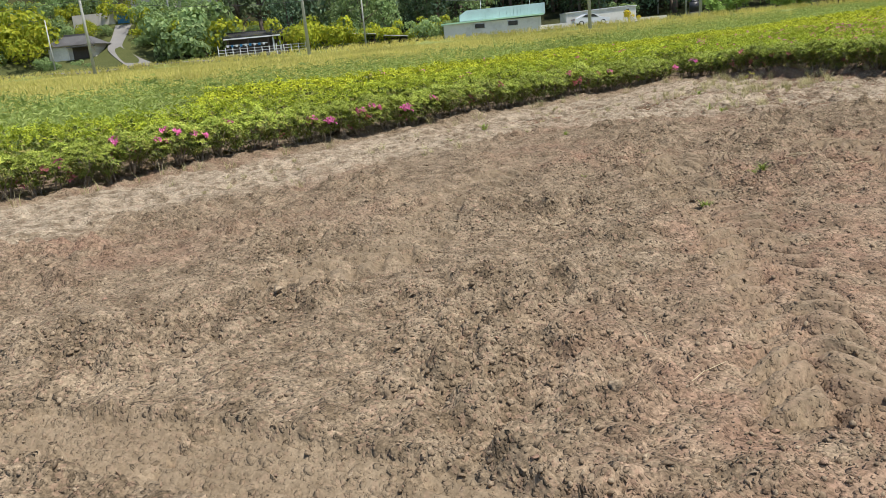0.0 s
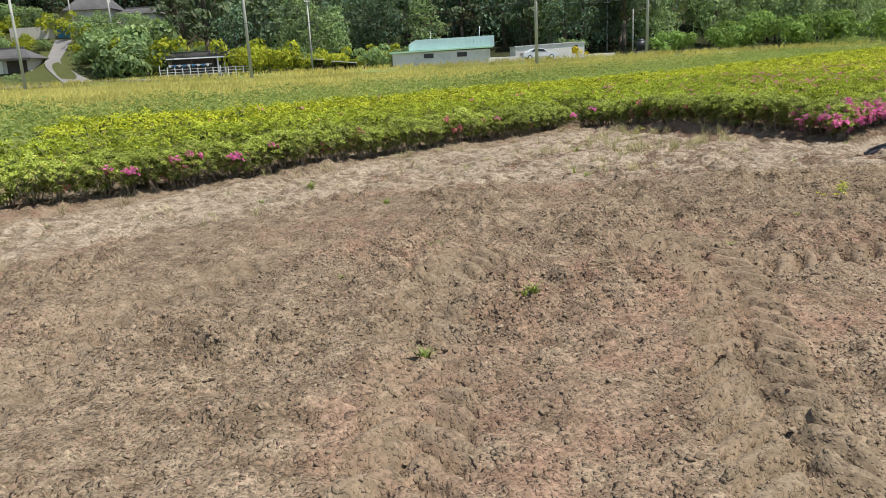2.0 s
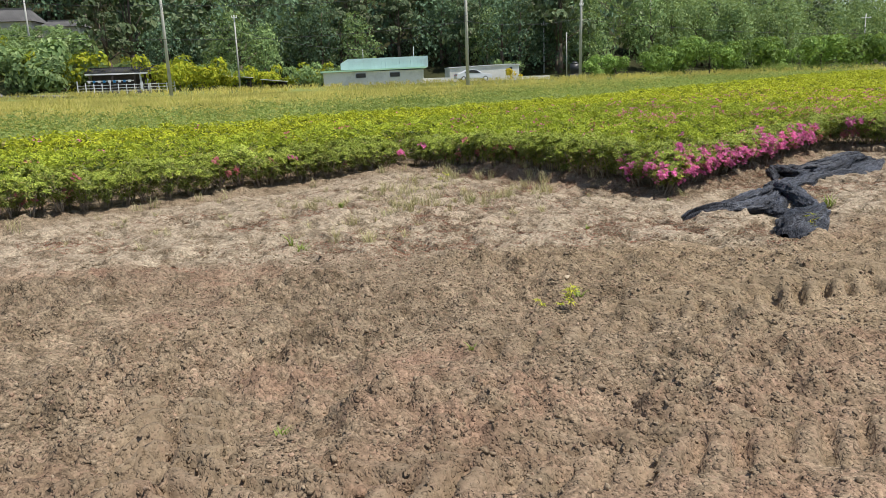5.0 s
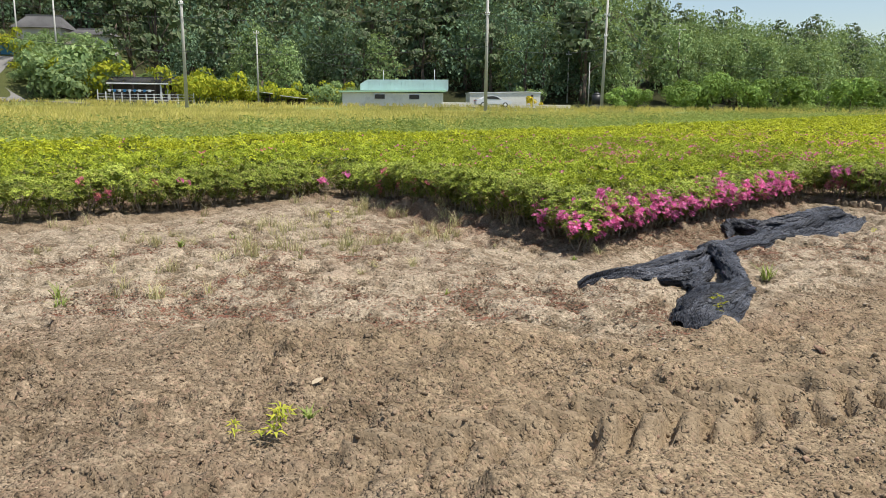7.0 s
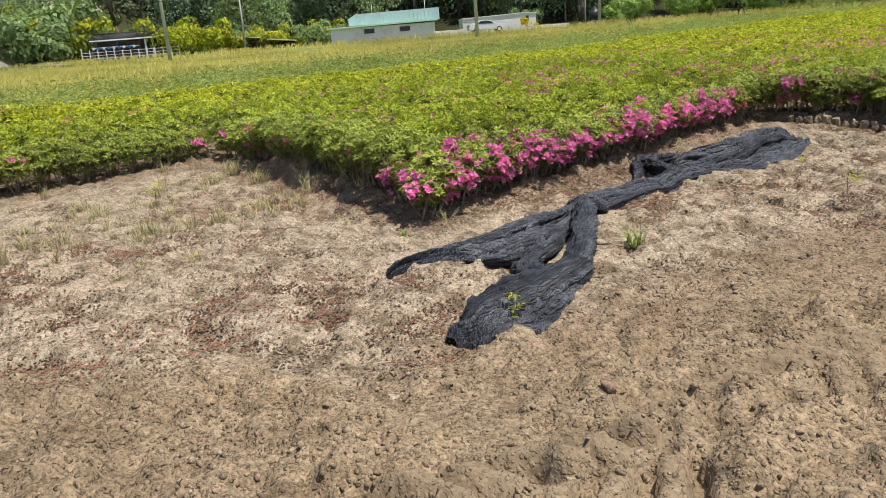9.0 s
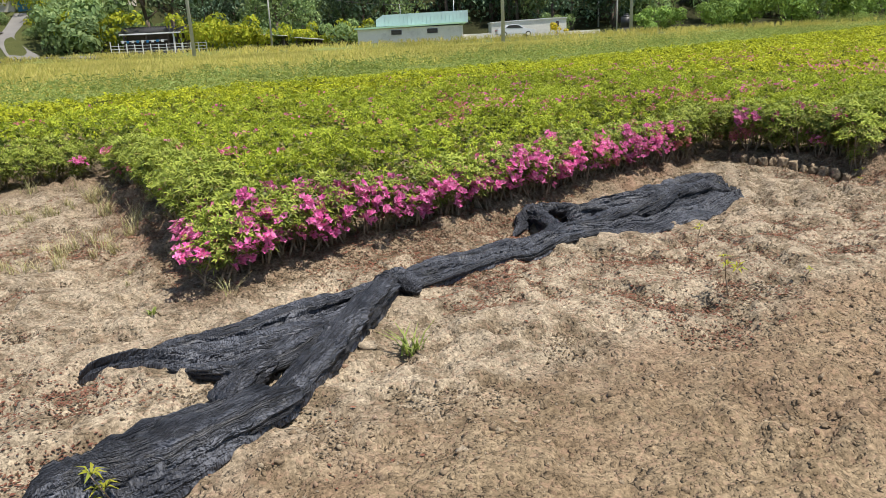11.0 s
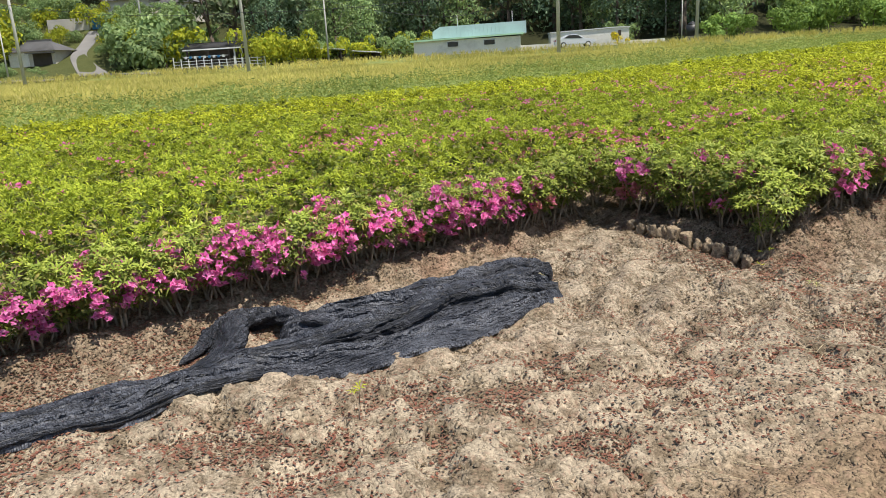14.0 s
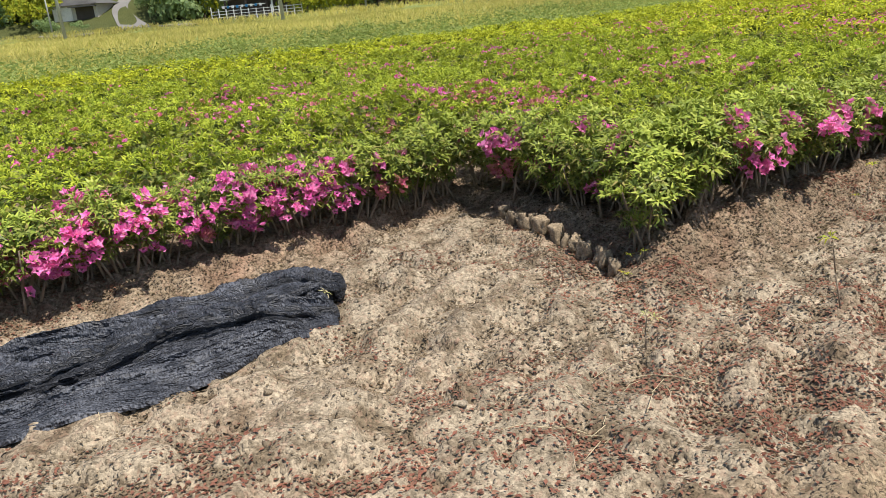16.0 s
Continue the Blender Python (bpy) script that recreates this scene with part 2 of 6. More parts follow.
AZALEA_TOP = leaf_material("azalea_young_leaves", [(0.14, 0.19, 0.0224), (0.297, 0.37, 0.0358), (0.448, 0.493, 0.0504), (0.23, 0.297, 0.0314)], 0.6, 0.28)
AZALEA_FRESH = leaf_material("azalea_fresh_leaves", [(0.213, 0.246, 0.0179), (0.392, 0.437, 0.028), (0.526, 0.538, 0.0392), (0.314, 0.358, 0.0224)], 0.6, 0.3)
AZALEA_LEAF = leaf_material("azalea_leaves", [(0.056, 0.084, 0.0202), (0.123, 0.162, 0.0336), (0.224, 0.263, 0.056), (0.314, 0.258, 0.0896)], 0.4, 0.2)
AZALEA_TIP = leaf_material("azalea_shoot_leaves", [(0.202, 0.269, 0.0448), (0.325, 0.392, 0.0672), (0.448, 0.493, 0.0952), (0.157, 0.213, 0.0392)], 0.42, 0.25, 0.12)
BLOSSOM = leaf_material("pink_petals", [(0.74, 0.10, 0.40), (0.82, 0.18, 0.50), (0.90, 0.36, 0.62), (0.76, 0.13, 0.44)], 0.55, 0.3, 0.0)
FADED = leaf_material("faded_petals", [(0.55, 0.10, 0.22), (0.62, 0.22, 0.25), (0.50, 0.24, 0.16), (0.68, 0.20, 0.36)], 0.6, 0.25)
WOODY = plain_material("woody_stem", (0.27, 0.21, 0.15), 0.9, 60, 0.4, 0.4)
BARLEY = leaf_material("ripening_barley", [(0.66, 0.56, 0.17), (0.78, 0.66, 0.24), (0.54, 0.50, 0.13), (0.72, 0.61, 0.20)], 0.6, 0.4, spread=0.12)
WEED = leaf_material("weeds", [(0.17, 0.23, 0.06), (0.26, 0.33, 0.10), (0.36, 0.41, 0.14), (0.20, 0.27, 0.07)], 0.6, 0.45, spread=0.25)
DRY_GRASS = leaf_material("dry_grass", [(0.42, 0.35, 0.20), (0.30, 0.26, 0.12), (0.50, 0.43, 0.27), (0.28, 0.30, 0.10)], 0.7, 0.2)
GREEN_GRASS = leaf_material("fresh_weed_leaves", [(0.15, 0.21, 0.045), (0.22, 0.28, 0.07), (0.30, 0.34, 0.11)], 0.5, 0.3)
YELLOW_LEAF = leaf_material("yellow_sapling_leaves", [(0.38, 0.40, 0.04), (0.48, 0.46, 0.06), (0.30, 0.36, 0.05)], 0.5, 0.35)
LITTER = leaf_material("fallen_red_leaves", [(0.18, 0.07, 0.05), (0.24, 0.105, 0.072), (0.13, 0.062, 0.045), (0.28, 0.15, 0.10)], 0.8, 0.1)
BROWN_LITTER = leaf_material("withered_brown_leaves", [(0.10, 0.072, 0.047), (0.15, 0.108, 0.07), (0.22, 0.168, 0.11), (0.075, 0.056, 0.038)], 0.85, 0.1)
# bluish distance haze is mixed into these two leaf colours
FOREST = leaf_material("forest_leaves", [(0.045, 0.085, 0.058), (0.095, 0.155, 0.098), (0.18, 0.265, 0.15), (0.062, 0.11, 0.075)], 0.55, 0.3, 0.45, 0.08)
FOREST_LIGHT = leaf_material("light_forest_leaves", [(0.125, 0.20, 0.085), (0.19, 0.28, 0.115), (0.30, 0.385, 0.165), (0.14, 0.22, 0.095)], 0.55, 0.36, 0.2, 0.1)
ORCHARD_LEAF = leaf_material("orchard_leaves", [(0.11, 0.19, 0.05), (0.18, 0.29, 0.07), (0.28, 0.40, 0.10), (0.13, 0.22, 0.06)], 0.5, 0.3, 0.2, 0.2)
FOREST_PINE = leaf_material("pine_needles", [(0.07, 0.105, 0.055), (0.10, 0.14, 0.07), (0.14, 0.18, 0.09), (0.15, 0.155, 0.10)], 0.6, 0.1, 0.25, 0.1)
YELLOW_BUSH = leaf_material("yellow_green_leaves", [(0.30, 0.34, 0.03), (0.40, 0.40, 0.03), (0.22, 0.29, 0.03), (0.46, 0.42, 0.04)], 0.55, 0.3, 0.15, 0.4)
FLOWER_BUSH = leaf_material("yellow_flowers", [(0.70, 0.52, 0.03), (0.80, 0.60, 0.05), (0.45, 0.42, 0.05), (0.75, 0.55, 0.03)], 0.6, 0.3, 0.1, 0.4)
BARK = plain_material("bark", (0.12, 0.09, 0.065), 0.95, 12, 0.4, 0.8)

# ---- the lie of the land ----
# u runs along the planted beds (and the walk), v across them, away from the walker
ALONG, ACROSS = np.array([0.7300, 0.6834]), np.array([-0.6834, 0.7300])


def to_xy(u, v):
    return u * ALONG[0] + v * ACROSS[0], u * ALONG[1] + v * ACROSS[1]


def to_uv(x, y):
    return x * ALONG[0] + y * ALONG[1], x * ACROSS[0] + y * ACROSS[1]


def bed_depth(u, v):
    """Metres inside the planted beds (negative in the bare field): three steps in the front edge."""
    wob = 0.16 * (value_noise(u * 0.9, v * 0.9, 3) - 0.5)
    first = v - 5.80
    second = np.minimum(v - 0.32, (u - 13.50 - (v - 0.7) * 0.25) * 0.97)
    third = np.minimum(v + 1.52, u - 19.62)
    return np.maximum(np.maximum(first, second), third) + wob


def bed_end(u, v):
    """Metres inside the beds from their far and left ends."""
    notch = np.minimum(u - 6.0 - (v - 10) * 0.25, v - 10.6 + 2.0 * np.clip(u - 7.8, 0, None))
    front_strip = 8.6 - v
    far_edge = np.clip(15.0 + 0.05 * (u - 12), 14.6, 17.6)
    return np.minimum(far_edge - v, np.maximum(notch, front_strip))


def land(x, y):
    """Height of the land without clods: the flat field, the rising barley, the valley side."""
    z = 0.75 * step(30, 84, y) + 1.0 * step(85.5, 90.5, y)
    z = z + 0.38 * np.clip(y - 101, 0, 21) * step(-26, -38, x)
    crest = 64 - 28 * step(45, 66, x) - 17 * step(58, 100, x) - 8 * step(112, 165, x) - 10 * step(-60, -200, x)
    z = z + crest * step(116, 250, y + 6 * np.sin(x * 0.05))
    z = z + 46 * np.exp(-(((x - 320) / 190) ** 2 + ((y - 640) / 130) ** 2))
    return z


def track(u, v, points, width, pitch, depth, phase=0.0):
    """A tractor tyre's print along a line of (u, v): slanted rounded bars between lug hollows in a shallow rut. Returns the change in height and how far the print has pressed the clods smooth."""
    dz, pressed = np.zeros_like(u), np.zeros_like(u)
    run = 0.0
    for (u0, v0), (u1, v1) in zip(points, points[1:]):
        length = math.hypot(u1 - u0, v1 - v0)
        eu, ev = (u1 - u0) / length, (v1 - v0) / length
        s, w = (u - u0) * eu + (v - v0) * ev, (u - u0) * -ev + (v - v0) * eu
        inside = (s >= 0) & (s < length) & (np.abs(w) < width * 0.75)
        if inside.any():
            ss, ww = s[inside], w[inside]
            edge = step(width * 0.60, width * 0.44, np.abs(ww)) * (0.25 + 0.75 * step(0.0, 0.06, np.abs(ww)))
            lug = (((ss + run + phase) + 0.75 * np.abs(ww) + 0.05 * (value_noise(ss * 6, ww * 6, 4) - 0.5)) / pitch + 0.5 * (ww > 0)) % 1.0
            bar = step(0.0, 0.09, lug) * step(0.72, 0.50, lug)
            patchy = 0.5 + 0.6 * step(0.2, 0.6, value_noise(ss * 1.1 + run, ww * 2.5 + u0, 8))
            crumble = 0.9 + 0.5 * (fbm(ss + run, ww, 0.22, 2, 10) - 0.5)
            dz[inside] += edge * 1.35 * depth * (-0.5 + 1.25 * bar * patchy * crumble)
            pressed[inside] = np.maximum(pressed[inside], edge * patchy)
        run += length
    return dz, np.clip(pressed, 0, 1)


def ribs(u, v, points, width, depth):
    """A print of a smooth tyre: narrow ridges along its run."""
    dz = np.zeros_like(u)
    for (u0, v0), (u1, v1) in zip(points, points[1:]):
        length = math.hypot(u1 - u0, v1 - v0)
        eu, ev = (u1 - u0) / length, (v1 - v0) / length
        s, w = (u - u0) * eu + (v - v0) * ev, (u - u0) * -ev + (v - v0) * eu
        inside = (s >= 0) & (s < length) & (np.abs(w) < width * 0.6)
        ww = w[inside]
        dz[inside] += step(width * 0.55, width * 0.42, np.abs(ww)) * depth * (np.cos(ww * 2 * math.pi / 0.078) * 0.45 - 0.9)
    return dz


def zones(u, v):
    """How pale, red, green and shaded by woods the soil is, how coarse its clods and how littered."""
    d = -bed_depth(u, v)
    wav = fbm(u, v, 2.2, 4, 5) - 0.5
    strip = step(3.1, 3.7, v + 1.5 * wav)                                   # dry silt beside the beds
    edge = np.where(u < 11.0, (u + 0.93 * v - 9.8) * 0.7, v + 1.55 + 0.24 * (u - 11.5))
    trodden = step(-0.25, 0.35, edge + 1.1 * wav) * step(6.0, 8.0, u)       # trodden, littered silt round the net
    pale = np.clip(np.maximum(0.95 * strip * step(16, 12, u), trodden), 0, 1)
    # bank and bed soil browner; under the shrubs this also stands for their shade
    pale = pale * (1 - 0.85 * step(0.45, 0.12, d + 0.3 * wav))
    tan = step(9.2, 10.6, u - 0.2 * v) * (1 - pale) * step(0.1, 0.5, d)                         # finer tan tilth beyond
    red = (1 - pale) * (1 - 0.6 * tan) * step(0.44, 0.66, fbm(u, v, 1.7, 4, 11))
    red = red + 0.22 * trodden * step(0.52, 0.70, fbm(u, v, 0.9, 4, 12))
    green = np.maximum(step(15.0, 16.0, v), step(9.2, 9.8, v) * step(0.3, -0.3, bed_end(u, v)))
    coarse = (1 - pale) * (1 - 0.35 * tan)
    return pale + 0.42 * tan, np.clip(red, 0, 1), green, coarse, trodden


def tan_zone(u, v):
    """The fine tan tilth past the tracks."""
    pale, red, green, coarse, trodden = zones(u, v)
    return step(8.6, 10.4, u - 0.2 * v) * (1 - np.clip(trodden, 0, 1)) * (v < 3)


TRACKS = [
    ([(1.2, -2.7), (1.68, -2.39), (2.21, -2.08), (2.87, -1.6), (3.38, -1.2), (4.0, -0.55), (4.56, -0.1), (5.3, 0.23)], 0.42, 0.20, 0.062),
    ([(3.0, -3.1), (3.9, -2.46), (4.31, -2.18), (4.89, -1.89), (5.44, -1.6), (6.1, -1.07), (6.5, -0.4)], 0.46, 0.19, 0.072),
    ([(6.0, -1.45), (6.79, -1.95), (7.68, -2.55), (8.3, -3.0)], 0.46, 0.19, 0.072),
    ([(7.9, -1.05), (8.86, -1.52), (9.86, -2.0), (10.34, -2.31), (11.4, -2.83)], 0.48, 0.20, 0.068),
    ([(11.4, -2.6), (12.8, -3.2)], 0.40, 0.19, 0.045),
    ([(0.9, 0.2), (1.96, 0.17), (2.9, 0.9), (4.2, 1.4)], 0.38, 0.21, 0.035),
]
SMOOTH_TRACKS = [[(-1.2, 0.0), (-0.56, -0.38), (-0.42, -0.76), (-0.2, -1.1), (-0.06, -1.49), (0.1, -1.9), (0.2, -2.4)], [(-2.4, -0.7), (-1.2, -0.9), (-0.8, -1.2), (-0.7, -1.8)]]


def tyre_prints(u, v):
    """Height of all the lugged prints, and how smooth they have pressed the soil."""
    prints, pressed = np.zeros_like(u), np.zeros_like(u)
    for points, width, pitch, depth in TRACKS:
        dz, smooth = track(u, v, points, width, pitch, depth)
        prints, pressed = prints + dz, np.maximum(pressed, smooth)
    for points in SMOOTH_TRACKS:
        dz = ribs(u, v, points, 0.40, 0.036)
        prints, pressed = prints + dz, np.maximum(pressed, np.clip(np.abs(dz) * 60, 0, 1))
    return prints, pressed


def relief(u, v):
    """Clods, ruts, footmarks, the bank under the beds."""
    pale, red, green, coarse, trodden = zones(u, v)
    silt = np.clip(pale, 0, 1)
    d = bed_depth(u, v)
    near = step(60, 25, np.hypot(u - 10, v))
    z = 0.06 * (fbm(u, v, 2.2, 3, 1) - 0.5) + 0.03 * step(3.6, 1.5, v) * step(9.5, 6.5, u) - 0.045 * step(2.0, 5.5, v)
    prints, pressed = tyre_prints(u, v)
    # tilth: crumbs and clods of three sizes in uneven drifts
    rough = (0.45 + 1.2 * step(0.38, 0.66, fbm(u, v, 0.8, 3, 9))) * (1 - 0.9 * pressed)
    clods = 0.048 * cells(u, v, 0.21, 2) + 0.034 * cells(u + 3, v, 0.125, 5) + 0.022 * cells(v, u + 1, 0.075, 8)
    z = z + prints + near * coarse * rough * clods
    z = z + near * (0.055 * coarse + 0.030) * (1 - 0.7 * pressed) * (fbm(u, v, 0.34, 4, 13, 0.6) - 0.5)
    z = z + near * coarse * (1 - pressed) * 0.13 * (fbm(u * 0.8, v * 1.3, 0.6, 3, 18) - 0.5)
    # footmarks, furrows and crusted slabs in the trodden silt
    foot = cells(u + 0.35 * v, v * 1.5, 0.46, 15)
    z = z - near * trodden * 0.035 * step(0.34, 0.75, foot) * step(0.25, -0.1, d)
    crust = fbm(u, v, 0.24, 3, 19, 0.55)
    z = z + near * silt * (0.040 * step(0.455, 0.505, crust) + 0.024 * step(0.5, 0.60, fbm(u + 5, v, 0.12, 2, 6)))
    z = z + near * silt * 0.12 * (fbm(u, v * 1.2, 0.42, 3, 22, 0.5) - 0.5)
    furrow = np.sin((u * 0.55 - v) * 2 * math.pi / 0.36 + 3 * fbm(u, v, 0.9, 2, 7))
    z = z + near * 0.034 * furrow * step(16.5, 18.2, u + 0.3 * v) * step(-0.7, -1.2, d)
    # the bank, with earth worn from below the shrubs; low along the first bed
    worn = d + 0.16 * (fbm(u, v, 0.30, 3, 21) - 0.5)
    bank = 0.05 + 0.09 * step(13.2, 14.2, u) * step(5.0, 3.5, v)
    z = z + bank * step(-0.24, 0.06, worn) - 0.035 * step(-1.1, -0.5, d) * step(-0.2, -0.5, d) * step(4.5, 3.0, v)
    return z


def ground_height(u, v):
    x, y = to_xy(np.asarray(u, float), np.asarray(v, float))
    return land(x, y) + relief(np.asarray(u, float), np.asarray(v, float))


def spread(lines, low, high, growth=1.24, most=11.0):
    """Grid lines: the given fine ones, then wider and wider to low and high."""
    lines = list(lines)
    for end, way in ((high, 1), (low, -1)):
        here, gap = (lines[-1], lines[-1] - lines[-2]) if way > 0 else (lines[0], lines[1] - lines[0])
        start, outer = here, []
        while way * here < way * end:
            gap = min(gap * growth, most) if abs(here - start) < 330 else gap * 1.4
            here += way * gap
            outer.append(here)
        lines = lines + outer if way > 0 else outer[::-1] + lines
    return np.array(lines)


fine_v = -3.3 + 0.0175 / 0.0062 * (1.0062 ** np.arange(224) - 1)
us, vs = spread(np.arange(-4.0, 22.4, 0.0225), -3200, 3200), spread(fine_v, -3200, 3200)
uu, vv = np.meshgrid(us, vs, indexing="ij")
zz = ground_height(uu, vv)
pale, red, green, coarse, trodden = zones(uu, vv)
xx, yy = to_xy(uu, vv)
index = np.arange(uu.size).reshape(uu.shape)
quads = np.stack([index[:-1, :-1], index[1:, :-1], index[1:, 1:], index[:-1, 1:]], -1).reshape(-1, 4)
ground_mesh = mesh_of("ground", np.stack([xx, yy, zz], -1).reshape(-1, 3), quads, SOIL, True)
# darkens the ground's colour from the village slope up, fully under the wood
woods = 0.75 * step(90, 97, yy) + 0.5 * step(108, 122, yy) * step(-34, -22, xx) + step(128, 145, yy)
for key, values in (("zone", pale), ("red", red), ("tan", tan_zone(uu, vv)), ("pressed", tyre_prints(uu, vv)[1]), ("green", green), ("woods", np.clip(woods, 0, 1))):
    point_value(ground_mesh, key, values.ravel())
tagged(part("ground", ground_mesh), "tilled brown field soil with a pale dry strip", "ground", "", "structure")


def surface_at(x, y):
    """Height of the ground's sheet itself, between its grid lines."""
    u, v = to_uv(np.asarray(x, float), np.asarray(y, float))
    i, j = np.clip(np.searchsorted(us, u) - 1, 0, len(us) - 2), np.clip(np.searchsorted(vs, v) - 1, 0, len(vs) - 2)
    fu, fv = (u - us[i]) / (us[i + 1] - us[i]), (v - vs[j]) / (vs[j + 1] - vs[j])
    return (zz[i, j] * (1 - fu) + zz[i + 1, j] * fu) * (1 - fv) + (zz[i, j + 1] * (1 - fu) + zz[i + 1, j + 1] * fu) * fv

# ---- leaves ----
def leaf_fan(count, length, width, lift, droop, r, turn0=0.0):
    """A whorl of pointed leaves round the origin: corners and four-cornered faces."""
    verts, faces = [], []
    for k in range(count):
        a = turn0 + 2 * math.pi * (k + 0.35 * r.random()) / count
        l, w, up = length * (0.75 + 0.5 * r.random()), width * (0.8 + 0.4 * r.random()), lift + 0.5 * (r.random() - 0.5)
        d, s = np.array([math.cos(a), math.sin(a), 0]), np.array([-math.sin(a), math.cos(a), 0])
        mid = d * l * 0.5 * math.cos(up) + np.array([0, 0, l * 0.5 * math.sin(up)])
        tip = d * l * math.cos(up - droop) + np.array([0, 0, l * math.sin(up - droop)])
        b = len(verts)
        verts += [d * 0.004, mid + s * w * 0.5 + [0, 0, w * 0.12], tip, mid - s * w * 0.5 + [0, 0, w * 0.12]]
        faces += [(b, b + 3, b + 2, b + 1)]
    return np.array(verts), np.array(faces)


def strew(patterns, places, scale, tilt, r, spin=None):
    """Many turned and scaled copies of a few small patterns as one set of corners and faces."""
    pick = r.integers(0, len(patterns), len(places))
    verts, faces, base = [], [], 0
    for k, (pv, pf) in enumerate(patterns):
        own = np.flatnonzero(pick == k)
        if not len(own):
            continue
        a = r.random(len(own)) * 2 * math.pi if spin is None else spin[own]
        s = scale[own] if np.ndim(scale) else np.full(len(own), scale)
        ca, sa = np.cos(a)[:, None], np.sin(a)[:, None]
        x, y, z = pv[:, 0][None] * s[:, None], pv[:, 1][None] * s[:, None], pv[:, 2][None] * s[:, None]
        x, y = x * ca - y * sa, x * sa + y * ca
        tx, ty = (tilt * r.normal(size=(len(own), 1)) for _ in range(2)) if not isinstance(tilt, tuple) else (tilt[0][own][:, None], tilt[1][own][:, None])
        x, z = x * np.cos(tx) + z * np.sin(tx), z * np.cos(tx) - x * np.sin(tx)
        y, z = y * np.cos(ty) + z * np.sin(ty), z * np.cos(ty) - y * np.sin(ty)
        v = np.stack([x, y, z], -1) + places[own][:, None]
        f = pf[None] + (base + np.arange(len(own)) * len(pv))[:, None, None]
        verts.append(v.reshape(-1, 3))
        faces.append(f.reshape(-1, pf.shape[1]))
        base += v.shape[0] * v.shape[1]
    return np.concatenate(verts), np.concatenate(faces)


def joined(sets):
    verts, faces, base = [], [], 0
    for v, f in sets:
        verts.append(v), faces.append(f + base)
        base += len(v)
    return np.concatenate(verts), np.concatenate(faces)


FANS = [leaf_fan(8, 0.046, 0.0115, 0.72, 0.30, rng, k) for k in range(6)]
WIDE_FANS = [leaf_fan(7, 0.054, 0.0125, 0.6, 0.45, rng, k) for k in range(5)]
BLOOMS = [leaf_fan(5, 0.025, 0.020, 0.85, 0.35, rng, k) for k in range(4)]

# ---- azaleas in the depth of the beds: a closed carpet of shoots ----
def scatter_bed(density, u0, u1, v0, v1, r):
    count = int(density * (u1 - u0) * (v1 - v0))
    u, v = u0 + (u1 - u0) * r.random(count), v0 + (v1 - v0) * r.random(count)
    keep = (bed_depth(u, v) > 0.42) & (bed_end(u, v) > 0)
    return u[keep], v[keep]


def canopy(u, v):
    """Height of the shrubs' tops over the ground."""
    rows = 0.065 * np.sin(v * 2 * math.pi / 0.62 + 0.8 * np.sin(u * 1.3))
    lumps = 0.30 * (fbm(u, v, 0.32, 3, 6) - 0.5) + 0.10 * (fbm(u, v, 2.4, 2, 16) - 0.5)
    inner = step(0.0, 0.5, bed_depth(u, v)) * step(0.0, 0.5, bed_end(u, v))
    return 0.40 + 0.08 * inner + rows + lumps


r = np.random.default_rng(11)
tops = {"u": [], "v": [], "s": []}
for density, u0, u1, v0, v1, size in ((180, 12, 27, -1.6, 5.2, 1.05), (125, -5, 30, 5.2, 9.0, 1.18), (52, -8, 40, 9.0, 17.6, 1.75), (46, 27, 46, -2, 9, 1.85), (20, 40, 100, -2, 17.6, 2.8)):
    u, v = scatter_bed(density, u0, u1, v0, v1, r)
    tops["u"].append(u), tops["v"].append(v), tops["s"].append(size * (0.8 + 0.5 * r.random(len(u))))
u, v, s = (np.concatenate(tops[k]) for k in "uvs")
x, y = to_xy(u, v)
z = land(x, y) + 0.12 + canopy(u, v) - 0.14 * r.random(len(u)) ** 2
SPARE_FANS = [leaf_fan(4, 0.046, 0.018, 0.5, 0.35, r, k) for k in range(6)]
far = s > 1.5
near_v, near_f = strew(FANS, np.stack([x, y, z], -1)[~far], s[~far] * 1.2, 0.35, r)
far_v, far_f = strew(SPARE_FANS, np.stack([x, y, z], -1)[far], s[far] * 1.22, 0.35, r)
shoots = mesh_of("shoots", near_v, near_f, AZALEA_TOP)
fresh_shoots = mesh_of("fresh_shoots", far_v, far_f, AZALEA_FRESH)
low = r.random(len(u)) < np.where(far, 0.36, 0.75)
verts, faces = strew(SPARE_FANS, np.stack([x, y, z - 0.07 - 0.10 * r.random(len(u))], -1)[low], s[low] * 1.65, 0.6, r)
# leaves low down behind the front plants
count = 42000
u, v = -4 + 30 * r.random(count), -1.5 + 8.8 * r.random(count)
keep = (bed_depth(u, v) > 0.26) & (bed_depth(u, v) < 0.9) & (bed_end(u, v) > 0)
x, y = to_xy(u[keep], v[keep])
low_v, low_f = strew(WIDE_FANS, np.stack([x, y, land(x, y) + 0.12 + 0.34 * r.random(len(x))], -1), 1.4, 0.7, r)
verts, faces = np.concatenate([verts, low_v]), np.concatenate([faces, low_f + len(verts)])
under = mesh_of("understorey", verts, faces, AZALEA_LEAF)
carpet = thing("azalea_planting", pose(0, 0, 0), "dense lime-green azalea planting filling the beds", "shrubs", "", "stuff")
part("shoot_foliage", shoots, None, carpet)
part("fresh_foliage", fresh_shoots, None, carpet, "bright yellow-green young shoots")
part("lower_foliage", under, None, carpet, "darker green lower leaves")

